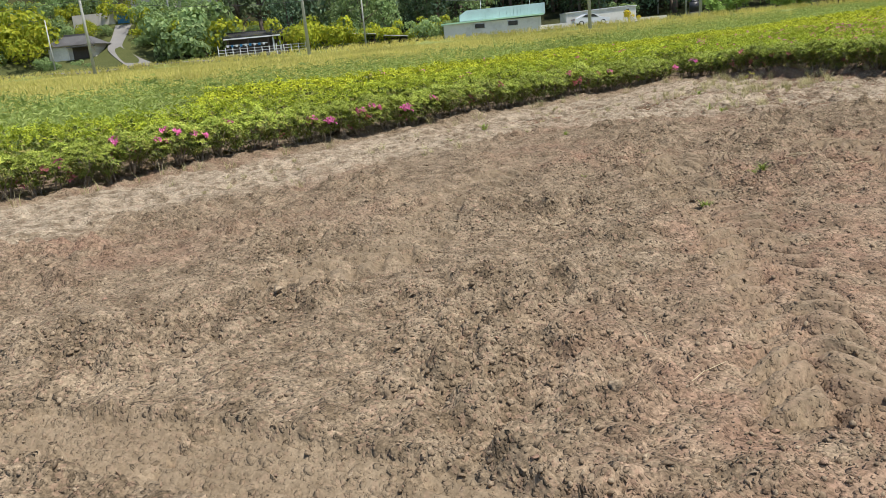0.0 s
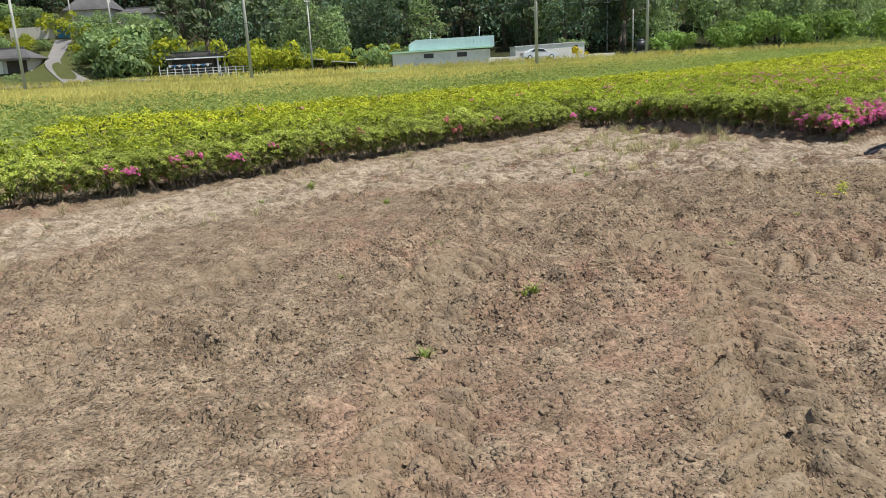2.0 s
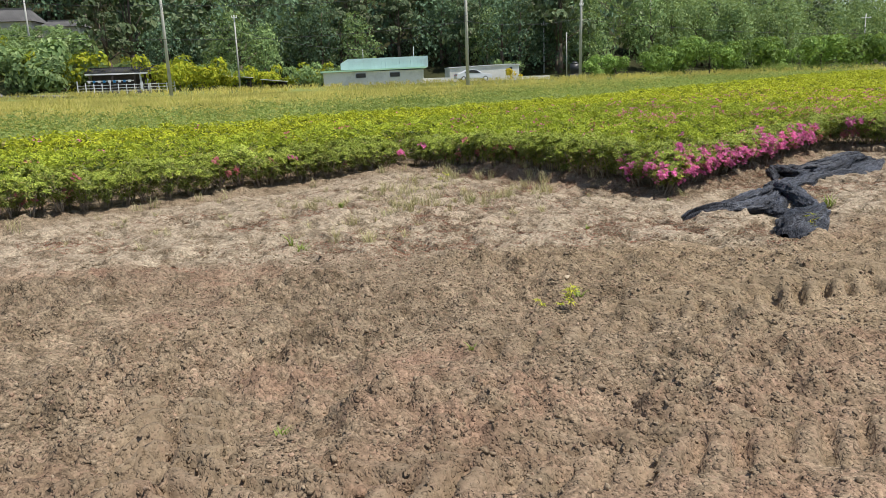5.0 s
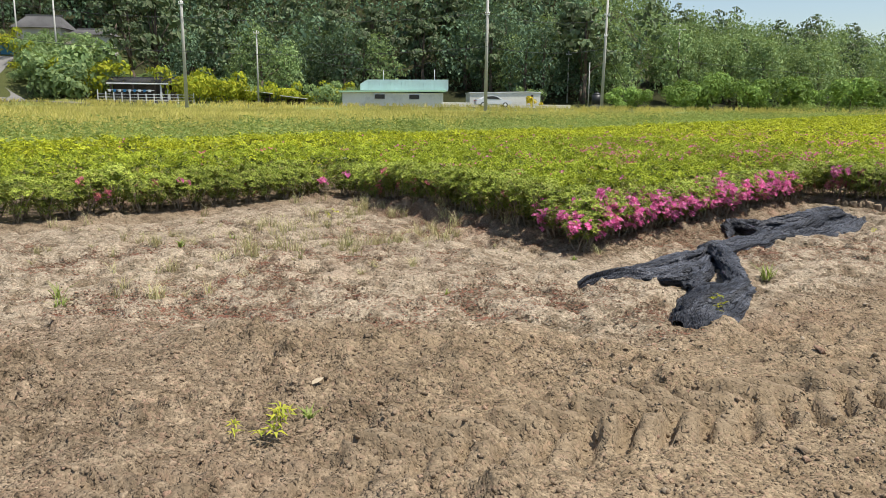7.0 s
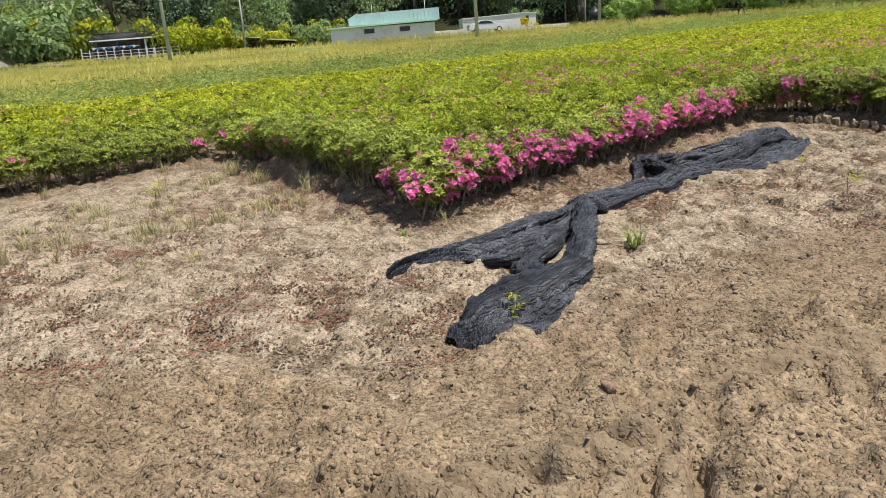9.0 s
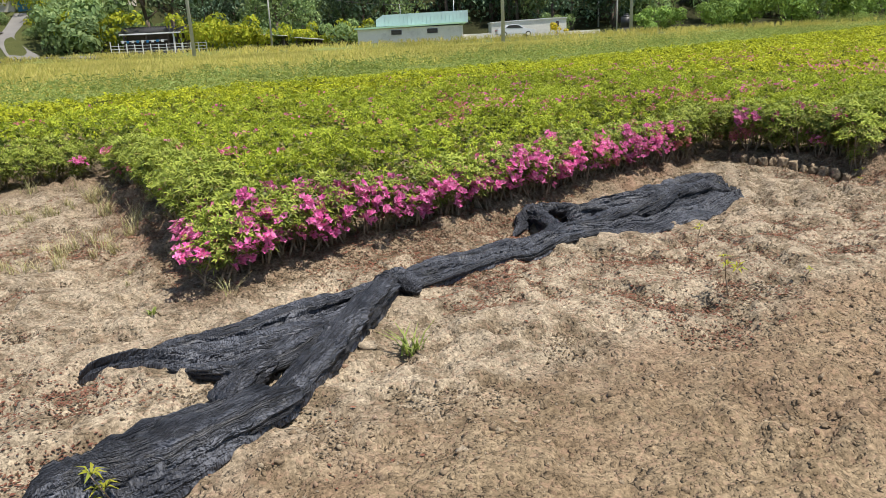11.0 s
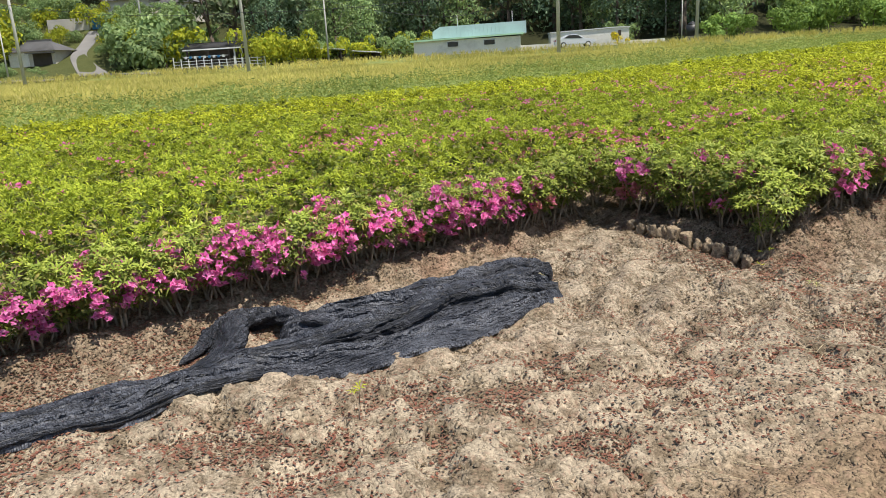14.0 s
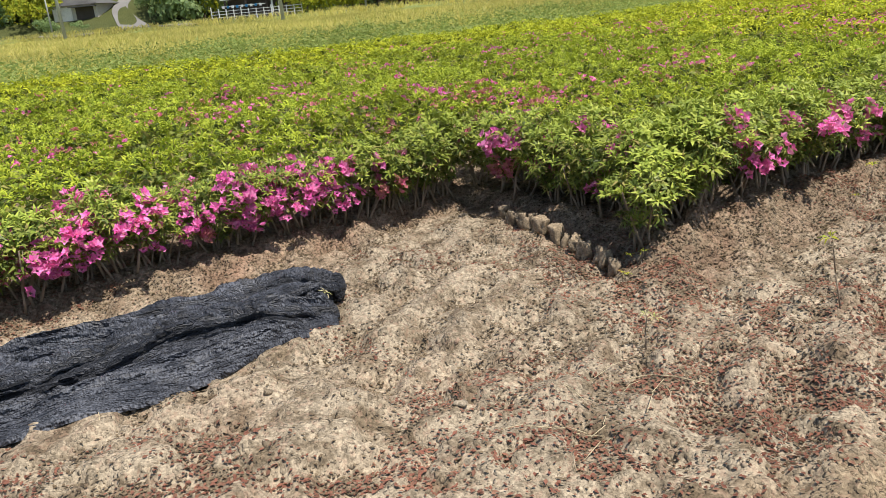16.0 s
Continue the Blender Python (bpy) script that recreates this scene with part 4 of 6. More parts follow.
BLUE_PAINT = plain_material("blue_gate_paint", (0.03, 0.20, 0.42), 0.5, 3, 0.2, 0.1)
OLD_PLASTER = plain_material("old_plaster", (0.60, 0.55, 0.48), 0.9, 2, 0.25, 0.2)
DARK_TIMBER = plain_material("dark_timber", (0.07, 0.055, 0.045), 0.8, 5, 0.3, 0.3)
WHITE_METAL = plain_material("white_painted_metal", (0.75, 0.75, 0.74), 0.5, 5, 0.1, 0.0)
CAR_PAINT = plain_material("silver_white_car_paint", (0.68, 0.70, 0.73), 0.25, 2, 0.05, 0.0)
RUBBER = plain_material("black_rubber", (0.02, 0.02, 0.02), 0.8, 10, 0.2, 0.1)
TANK_PLASTIC = plain_material("black_plastic", (0.025, 0.027, 0.03), 0.5, 3, 0.2, 0.0)
WIRE = plain_material("black_cable", (0.03, 0.03, 0.035), 0.6, 5, 0.1, 0.0)


def base_at(x, y):
    return float(surface_at(x, y))


def tiles(x0, x1, y, z, dx, depth, rise, material, roof):
    """Tile courses on a roof slope: long rounded rolls side by side, each a piece of its own."""
    bm = rod(bmesh.new(), (0, 0, 0), (0, depth, rise), 0.09, 0.09, 6)
    roll = bpy.data.meshes.new("tile_roll")
    bm.to_mesh(roll)
    bm.free()
    roll.materials.append(material)
    n = int((x1 - x0) / dx)
    for k in range(n + 1):
        part("tile_roll", roll, None, roof, "", pose(x0 + (x1 - x0) * k / n, y, z))


# long whitewashed building with a teal upper storey
warehouse = thing("warehouse", pose(0, 0, 0), "low whitewashed building with green eaves and teal top", "building")
z0 = base_at(8, 103) - 0.3
bm = box(bmesh.new(), (8.2, 103.6, (z0 + 3.45) / 2), (12.6, 7.0, 3.45 - z0), 0.03)
part("wall", bm, WHITE_WALL, warehouse)
bm = bmesh.new()
prism(bm, [(1.55, 3.40), (14.85, 3.62), (14.85, 3.80), (1.55, 3.58)], 99.75, 107.4)
part("roof", bm, GREEN_TIN, warehouse, "pale green tin roof with a thin eave")
bm = prism(bmesh.new(), [(4.1, 3.7), (15.2, 3.75), (15.2, 5.15), (5.0, 5.02), (4.1, 4.5)], 101.2, 106.8)
for k in range(22):
    box(bm, (5.2 + 0.46 * k, 101.18, 4.36), (0.05, 0.04, 1.2))
part("upper_storey", bm, TEAL_TIN, warehouse, "corrugated pale teal tin upper storey")
for wx in (6.55, 10.85):
    frame_ob = part("window", box(bmesh.new(), (wx, 100.06, 2.93), (1.42, 0.10, 0.72), 0.01), WHITE_METAL, warehouse)
    part("pane", box(bmesh.new(), (wx, 100.0, 2.93), (1.24, 0.06, 0.54)), DARK_PANE, frame_ob)
part("mast", rod(bmesh.new(), (7.0, 103, 4.8), (7.0, 103, 6.3), 0.04, 0.03, 6), WHITE_METAL, warehouse)
part("mast", rod(bmesh.new(), (13.6, 104, 4.8), (13.6, 104, 6.5), 0.04, 0.03, 6), WHITE_METAL, warehouse)
wall_z = base_at(16, 101) - 0.3
tagged(part("garden_wall", box(bmesh.new(), (16.3, 101.5, (wall_z + 2.35) / 2), (3.5, 0.22, 2.35 - wall_z), 0.02), WHITE_WALL), "low whitewashed wall between the buildings", "wall")
shed = thing("shed", pose(0, 0, 0), "plain whitewashed flat-roofed shed behind the car", "building")
z0 = base_at(22, 104) - 0.3
part("wall", prism(bmesh.new(), [(18.06, z0), (27.2, z0), (27.2, 3.66), (25.6, 3.72), (18.06, 3.52)], 102, 107.5), WHITE_WALL, shed)
part("roof_edge", prism(bmesh.new(), [(17.95, 3.53), (25.6, 3.73), (27.3, 3.68), (27.3, 3.78), (25.6, 3.84), (17.95, 3.63)], 101.9, 107.6), WHITE_METAL, shed)
vent = part("window", box(bmesh.new(), (26.1, 101.98, 3.1), (0.34, 0.10, 0.66), 0.01), DARK_TIMBER, shed)
low_z = base_at(30, 103) - 0.3
tagged(part("garden_wall", box(bmesh.new(), (29.4, 103.2, (low_z + 2.2) / 2), (4.3, 0.2, 2.2 - low_z), 0.02), WHITE_WALL), "low whitewashed wall beside the shed", "wall")


def car(x, y, turn):
    """A saloon: body with a curved roofline, glass, wheels, lamps."""
    root = thing("car", pose(x, y, base_at(x, y), 0, 0, turn), "parked silver-white saloon in front of the shed", "car")
    outline = [(-2.25, 0.32), (2.2, 0.30), (2.28, 0.62), (2.05, 0.80), (1.05, 0.94), (0.35, 1.36), (-0.2, 1.44), (-0.9, 1.40), (-1.65, 1.02), (-2.2, 0.96), (-2.3, 0.6)]
    bm = prism(bmesh.new(), outline, -0.86, 0.86)
    bmesh.ops.bevel(bm, geom=list(bm.edges), offset=0.06, segments=2, affect="EDGES")
    part("body", bm, CAR_PAINT, root)
    for side in (-1, 1):
        part("side_window", prism(bmesh.new(), [(0.78, 0.97), (0.28, 1.29), (-0.2, 1.36), (-0.85, 1.32), (-1.3, 1.03)], side * 0.87 - 0.012, side * 0.87 + 0.012), DARK_PANE, root)
    for wx in (-1.4, 1.38):
        for side in (-1, 1):
            tyre = part("wheel", rod(bmesh.new(), (wx, side * 0.66, 0.31), (wx, side * 0.88, 0.31), 0.31, 0.31, 20), RUBBER, root)
            part("rim", rod(bmesh.new(), (wx, side * 0.87, 0.31), (wx, side * 0.895, 0.31), 0.20, 0.19, 16), WHITE_METAL, tyre)
    for side in (-1, 1):
        part("headlight", box(bmesh.new(), (2.20, side * 0.62, 0.66), (0.16, 0.36, 0.14), 0.03), WHITE_METAL, root)
        part("tail_light", box(bmesh.new(), (-2.26, side * 0.64, 0.78), (0.10, 0.34, 0.16), 0.03), plain_material("red_lamp", (0.4, 0.03, 0.03), 0.3, 3), root)
    return root


parked = car(20.6, 98.6, 4)
tank = thing("water_tank", pose(33.4, 97.5, base_at(33.4, 97.5)), "upright black plastic water tank on blocks", "tank")
bm = rod(bmesh.new(), (0, 0, 0.5), (0, 0, 1.7), 0.62, 0.62, 24)
rod(bm, (0, 0, 1.7), (0, 0, 1.95), 0.62, 0.25, 24)
part("vessel", bm, TANK_PLASTIC, tank)
part("lid", rod(bmesh.new(), (0, 0, 1.94), (0, 0, 2.06), 0.26, 0.24, 16), TANK_PLASTIC, tank)
part("plinth", box(bmesh.new(), (0, 0, 0.1), (1.4, 1.4, 0.8), 0.03), CONCRETE, tank)

# pavilion with tiled ridge, awning and railing
pavilion = thing("garden_house", pose(0, 0, 0), "small dark garden house with tiled roof and awning", "building")
z0 = base_at(-23.5, 104) - 0.2
# dark back set forward and sides closed to stand for the shaded interior
part("back_wall", box(bmesh.new(), (-23.4, 103.6, (z0 + 4.2) / 2), (7.0, 0.2, 4.2 - z0), 0.02), DARK_TIMBER, pavilion)
for wx in (-26.95, -19.85):
    part("side_wall", box(bmesh.new(), (wx, 105.2, (z0 + 4.2) / 2), (0.16, 3.2, 4.2 - z0), 0.02), DARK_TIMBER, pavilion)
part("floor_slab", box(bmesh.new(), (-23.4, 104.6, z0 + 0.25), (7.2, 4.4, 0.7), 0.03), CONCRETE, pavilion)
bm = prism(bmesh.new(), [(-27.5, 4.05), (-19.4, 4.05), (-19.4, 4.2), (-27.5, 4.2)], 102.3, 107.0)
dark_roof = part("roof", bm, DARK_TILE, pavilion, "dark roof of rounded tiles")
tiles(-27.4, -19.6, 102.25, 4.28, 0.30, 2.2, 0.62, DARK_TILE, dark_roof)
tiles(-27.4, -19.6, 106.9, 4.28, 0.30, -2.2, 0.62, DARK_TILE, dark_roof)
part("ridge", box(bmesh.new(), (-23.5, 104.6, 4.95), (7.9, 0.35, 0.20), 0.03), DARK_TILE, dark_roof)
part("eave_band", box(bmesh.new(), (-23.4, 102.26, 4.16), (8.0, 0.10, 0.16), 0.02), WHITE_METAL, pavilion, "pale band under the tiles")
awning = part("awning", prism(bmesh.new(), [(-27.0, 3.30), (-21.6, 3.30), (-21.6, 3.36), (-27.0, 3.36)], 101.5, 102.5), WHITE_METAL, pavilion, "blue and white striped awning")
for k in range(9):
    part("stripe", box(bmesh.new(), (-26.7 + 0.6 * k, 101.46, 3.26), (0.30, 0.05, 0.30)), BLUE_PAINT if k % 2 else WHITE_METAL, awning)
for px in (-26.9, -24.2, -21.5, -20.8, -19.9):
    # left posts dark as well, sunk into that shaded interior
    part("post", box(bmesh.new(), (px, 102.5, (z0 + 4.1) / 2 + 0.2), (0.20, 0.20, 4.1 - z0), 0.02), WHITE_METAL if px > -21 else DARK_TIMBER, pavilion)
railing = thing("white_railing", pose(0, 0, 0), "white metal railing in front of the garden house", "fence")
for k in range(13):
    px = -27.5 + 0.95 * k
    zr = base_at(px, 99.6)
    part("post", box(bmesh.new(), (px, 99.6, zr + 0.55), (0.10, 0.10, 1.2 if k % 4 else 1.6), 0.01), WHITE_METAL, railing)
for h in (0.35, 0.7, 1.05):
    part("rail", box(bmesh.new(), (-21.8, 99.6, base_at(-22, 99.6) + h), (11.4, 0.05, 0.06), 0.01), WHITE_METAL, railing)

# tin lean-tos behind the bushes
for x, y, w, h in ((-9.0, 103.5, 3.6, 3.5), (-4.6, 104.5, 3.2, 2.9)):
    lean_to = thing("lean_to", pose(0, 0, 0), "open lean-to with a pale tin roof", "shed")
    z0 = base_at(x, y)
    part("roof", prism(bmesh.new(), [(x - w / 2, h), (x + w / 2, h - 0.35), (x + w / 2, h - 0.27), (x - w / 2, h + 0.08)], y - 1.4, y + 1.6), WHITE_METAL, lean_to)
    part("back_wall", box(bmesh.new(), (x, y + 1.4, (z0 + h) / 2 - 0.2), (w - 0.3, 0.15, h - z0 - 0.2), 0.01), DARK_TIMBER, lean_to)
    for sx in (-0.45, 0.45):
        part("post", box(bmesh.new(), (x + sx * w, y - 1.2, (z0 + h) / 2 - 0.2), (0.12, 0.12, h - z0 - 0.1), 0.01), DARK_TIMBER, lean_to)


def tiled_house(name, x, y, w, d, wall_h, roof_h, label, wall_material, hip=1.2, z_off=0.0):
    """A house with plastered walls and a hipped grey tile roof."""
    z = base_at(x, y) + z_off
    root = thing(name, pose(x, y, z), label, "house")
    part("wall", box(bmesh.new(), (0, 0, wall_h / 2 - 0.4), (w, d, wall_h + 0.8), 0.03), wall_material, root)
    bm = bmesh.new()
    e = 0.55
    a = [bm.verts.new(p) for p in ((-w / 2 - e, -d / 2 - e, wall_h - 0.1), (w / 2 + e, -d / 2 - e, wall_h - 0.1), (w / 2 + e, d / 2 + e, wall_h - 0.1), (-w / 2 - e, d / 2 + e, wall_h - 0.1))]
    b = [bm.verts.new((sx * (w / 2 - hip), 0, wall_h + roof_h)) for sx in (-1, 1)]
    for f in ((a[0], a[1], b[1], b[0]), (a[2], a[3], b[0], b[1]), (a[1], a[2], b[1]), (a[3], a[0], b[0]), (a[3], a[2], a[1], a[0])):
        bm.faces.new(f)
    roof = part("roof", bm, GREY_TILE, root)
    n = int((w + 2 * e) / 0.24)
    for k in range(n + 1):
        px = -w / 2 - e + (w + 2 * e) * k / n
        inset = min(1.0, max(0.0, (w / 2 + e - abs(px)) / (hip + e)))
        part("tile_roll", rod(bmesh.new(), (px, -d / 2 - e, wall_h - 0.06), (px, (-d / 2 - e) * (1 - inset), wall_h - 0.06 + (roof_h + 0.1) * inset), 0.045, 0.045, 5), GREY_TILE, roof)
    part("ridge", box(bmesh.new(), (0, 0, wall_h + roof_h + 0.06), (w - 2 * hip + 0.5, 0.36, 0.26), 0.04), GREY_TILE, roof)
    return root


old_house = tiled_house("old_house", -49.2, 107.5, 6.4, 4.2, 2.3, 1.25, "old plastered farmhouse with a grey tiled hip roof", OLD_PLASTER, 1.6, -1.1)
# dark slab on the wall takes the place of the shaded store inside
part("dark_opening", box(bmesh.new(), (1.5, -2.08, 1.05), (2.6, 0.14, 1.7), 0.01), DARK_TIMBER, old_house, "dark panel for the shaded open store front")
part("white_front", box(bmesh.new(), (-1.75, -2.12, 1.0), (2.7, 0.12, 2.1), 0.01), WHITE_WALL, old_house, "whitewashed front wall")
part("porch_roof", box(bmesh.new(), (1.6, -2.7, 1.95), (3.4, 1.3, 0.12), 0.02), GREY_TILE, old_house)
upper_house = tiled_house("upper_house", -45.4, 129, 6.8, 5.0, 2.6, 1.9, "tile-roofed farmhouse up the slope behind bushes", OLD_PLASTER, 0.9, -0.3)
annex = tiled_house("annex", -38.2, 129.5, 5.6, 4.2, 2.2, 0.9, "low annex with a brown roof beside the farmhouse", OLD_PLASTER, 0.5, -0.3)
z0 = base_at(-49, 118.5)
gate = thing("gateway", pose(2.0, 0, -0.6), "blue metal gate in a pale plastered wall", "gate")
part("wall", box(bmesh.new(), (-53.0, 118.6, z0 + 0.8), (6.4, 0.3, 3.0), 0.03), OLD_PLASTER, gate)
part("wall", box(bmesh.new(), (-45.6, 118.6, z0 + 0.8), (2.6, 0.3, 2.6), 0.03), OLD_PLASTER, gate)
for k in (0, 1):
    part("gate_leaf", box(bmesh.new(), (-48.9 + 0.95 * k, 118.5, z0 + 1.1), (0.92, 0.08, 2.1), 0.02), BLUE_PAINT, gate)
part("gate_roof", box(bmesh.new(), (-48.4, 118.5, z0 + 2.35), (3.6, 1.0, 0.16), 0.02), GREY_TILE, gate)


def smooth_line(points, steps):
    """A gliding curve through rows of numbers."""
    p = np.array(points, float)
    t = np.linspace(0, len(p) - 1, steps)
    i = np.clip(t.astype(int), 0, len(p) - 2)
    f = (t - i)[:, None]
    a, b, c, d = p[np.clip(i - 1, 0, None)], p[i], p[i + 1], p[np.clip(i + 2, None, len(p) - 1)]
    return 0.5 * (2 * b + (c - a) * f + (2 * a - 5 * b + 4 * c - d) * f**2 + (3 * b - a - 3 * c + d) * f**3)


def strip_of_road(name, line, label):
    """A paved strip laid over the land along rows of (x, y, width)."""
    p = smooth_line(line, 80)
    way = np.gradient(p[:, :2], axis=0)
    way /= np.linalg.norm(way, axis=1)[:, None]
    side = np.stack([-way[:, 1], way[:, 0]], -1)
    cols = []
    for k, w in enumerate((-0.5, -0.5, -0.25, 0, 0.25, 0.5, 0.5)):
        xy = p[:, :2] + side * (p[:, 2] * w)[:, None]
        z = np.maximum(surface_at(xy[:, 0], xy[:, 1]), surface_at(p[:, 0], p[:, 1])) + 0.06
        cols.append(np.column_stack([xy, z - (0.12 if k in (0, 6) else 0)]))
    v = np.stack(cols, 1)
    index = np.arange(v.shape[0] * v.shape[1]).reshape(v.shape[:2])
    quads = np.stack([index[:-1, :-1], index[:-1, 1:], index[1:, 1:], index[1:, :-1]], -1).reshape(-1, 4)
    tagged(part(name, mesh_of(name, v.reshape(-1, 3), quads, CONCRETE)), label, "road", "", "structure")


strip_of_road("road", [(-110, 93.5, 3.4), (-60, 92.6, 3.4), (-36, 92.2, 3.4), (-26, 92.4, 2.6)], "narrow concrete farm road behind the barley")
strip_of_road("lane", [(-33.6, 93.6, 4.4), (-36.4, 98.2, 4.2), (-40.6, 103.0, 2.8), (-44.2, 108, 2.0), (-45.2, 112.5, 2.0), (-46.2, 117.6, 2.4)], "concrete lane winding up to the blue gate")

# ---- poles and wires ----
def utility_pole(x, y, height, thick, arms, label="tall grey concrete utility pole with fittings", lean=0.0):
    z = base_at(x, y)
    root = thing("utility_pole", pose(x, y, z, 0, lean, 0), label, "pole", "utility poles")
    part("shaft", rod(bmesh.new(), (0, 0, -0.6), (0, 0, height), thick, thick * 0.58, 14), POLE_CONCRETE, root)
    for h, w in arms:
        arm = part("crossarm", box(bmesh.new(), (0, -0.12, height - h), (w, 0.10, 0.10), 0.01), WHITE_METAL, root)
        for k in (-0.42, 0.0, 0.42):
            part("insulator", rod(bmesh.new(), (k * w, -0.12, height - h + 0.05), (k * w, -0.12, height - h + 0.25), 0.05, 0.04, 8), WHITE_METAL, arm)
    return root


utility_pole(-13.34, 85.2, 15.8, 0.19, ((0.35, 1.3), (5.2, 0.5)), "tall pale concrete utility pole beside the barley", -0.6)
utility_pole(18.0, 85.2, 15.2, 0.20, ((0.35, 1.6), (5.0, 0.5)), "tall pale concrete utility pole beside the barley", 0.0)
utility_pole(33.35, 95, 14.6, 0.20, ((0.4, 1.5), (3.6, 0.7), (6.0, 0.5)), "tall concrete utility pole beside the orchard", 0.7)
utility_pole(-37.6, 85.2, 14.2, 0.19, ((0.3, 0.5), (2.0, 0.7)), "tall pale concrete utility pole beside the road", -0.9)
utility_pole(-49.3, 100, 6.4, 0.11, (), "short slim grey service pole by the house")
utility_pole(-38.2, 115, 9.8, 0.16, (), "grey concrete pole among the bushes")
utility_pole(-46.5, 122, 8.0, 0.14, (), "grey concrete pole by the tiled house")
utility_pole(-8.3, 99.5, 8.8, 0.12, ((0.3, 0.7),), "slim weathered service pole by the lean-to")
utility_pole(34.4, 118, 7.6, 0.13, ((0.5, 0.9),), "slim concrete pole before the wood")
utility_pole(32.2, 97, 5.6, 0.08, (), "slim weathered post beside the tank")
utility_pole(54.8, 128, 12.0, 0.15, ((0.8, 2.2),), "concrete pole with crossarm above the orchard")
utility_pole(101, 140, 9.0, 0.15, ((0.8, 2.0),), "far concrete pole on the rising ground")


def wire(a, b, sag, group="overhead wires"):
    curve = bpy.data.curves.new("wire", "CURVE")
    curve.dimensions, curve.bevel_depth, curve.bevel_resolution = "3D", 0.022, 1
    spline = curve.splines.new("POLY")
    spline.points.add(20)
    for k in range(21):
        t = k / 20
        p = Vector(a).lerp(Vector(b), t)
        spline.points[k].co = (p.x, p.y, p.z - sag * 4 * t * (1 - t), 1)
    curve.materials.append(WIRE)
    tagged(new("overhead_wire", curve), "thin black overhead cable between poles", "cable", group)


TOPS = [(-90, 85, 12.4), (-37.4, 85, 12.6), (-13.3, 85, 10.4), (18.0, 85, 11.4), (33.5, 95, 12.2)]
for a, b in zip(TOPS, TOPS[1:]):
    wire(a, b, 0.7)
    wire((a[0], a[1], a[2] - 3.4), (b[0], b[1], b[2] - 3.4), 0.6)
wire((-13.3, 85, 10.4), (-8.3, 99.5, 8.6), 0.3)
wire((-8.3, 99.5, 8.8), (7.0, 103, 6.2), 0.5)
wire((7.0, 103, 6.2), (18.0, 85, 8.6), 0.6)
wire((33.5, 95, 12.0), (54.8, 128, 11.5), 1.0)
wire((33.5, 95, 8.6), (110, 130, 8.0), 1.2)
wire((33.4, 95, 8.6), (39.0, 97.5, 2.0), 0.05)

# ---- the shade net lying in folds on the soil ----
n = Nodes("shade_net_weave", 0.55, Specular_IOR_Level=0.4)
where = n.place()
lie = n.node("ShaderNodeCombineXYZ", X=n.maths("MULTIPLY", n.value("run"), 5.0), Y=n.maths("MULTIPLY", n.value("across"), 30.0), Z=n.noise(4, 2, 0.5))
wrinkle = n.noise(1.0, 4, 0.6, where=lie)
weave = n.node("ShaderNodeCombineXYZ", X=n.maths("MULTIPLY", n.value("run"), 150.0), Y=n.maths("MULTIPLY", n.value("across"), 230.0))
mesh_eye = n.node("ShaderNodeTexVoronoi", Vector=weave, Scale=1.0)
thread = n.ramp(n.maths("ADD", mesh_eye, n.maths("MULTIPLY", n.noise(120, 2, 0.5), 0.6)), (0.45, 0.0), (1.05, 1.0))
worn = n.noise(5, 5, 0.65, where=where)
c = n.mix(thread, (0.006, 0.007, 0.011), n.ramp(worn, (0.35, (0.03, 0.034, 0.046)), (0.70, (0.15, 0.158, 0.185))))
c = n.mix(n.ramp(n.noise(2.6, 5, 0.7, where=where), (0.60, 0.0), (0.82, 0.4)), c, (0.19, 0.175, 0.15))
n.put(c, "Base Color")
NET = n.bump(n.maths("ADD", n.maths("MULTIPLY", mesh_eye, 0.12), n.maths("MULTIPLY", wrinkle, 3.6)), 1.0, 0.042).mat


def net_mesh(x, y, z, run, across):
    index = np.arange(x.size).reshape(x.shape)
    quads = np.stack([index[:-1, :-1], index[1:, :-1], index[1:, 1:], index[:-1, 1:]], -1).reshape(-1, 4)
    return np.stack([x, y, z], -1).reshape(-1, 3), quads, run.ravel(), across.ravel()


def frame_of(rows, step_length):
    """A gliding middle line, its run and its sideways direction."""
    run = sum(math.hypot(b[0] - a[0], b[1] - a[1]) for a, b in zip(rows, rows[1:]))
    line = smooth_line(rows, max(26, int(run / step_length)))
    tangent = np.gradient(line[:, :2], axis=0)
    tangent /= np.linalg.norm(tangent, axis=1)[:, None] + 1e-9
    return run, line, np.stack([-tangent[:, 1], tangent[:, 0]], -1)


def even_out(z, width):
    """A running mean along the cloth: it spans the hollows of the soil."""
    half = width // 2
    padded = np.concatenate([np.repeat(z[:1], half, 0), z, np.repeat(z[-1:], half, 0)])
    total = np.cumsum(np.concatenate([np.zeros_like(z[:1]), padded]), axis=0)
    return (total[width:] - total[:-width]) / width


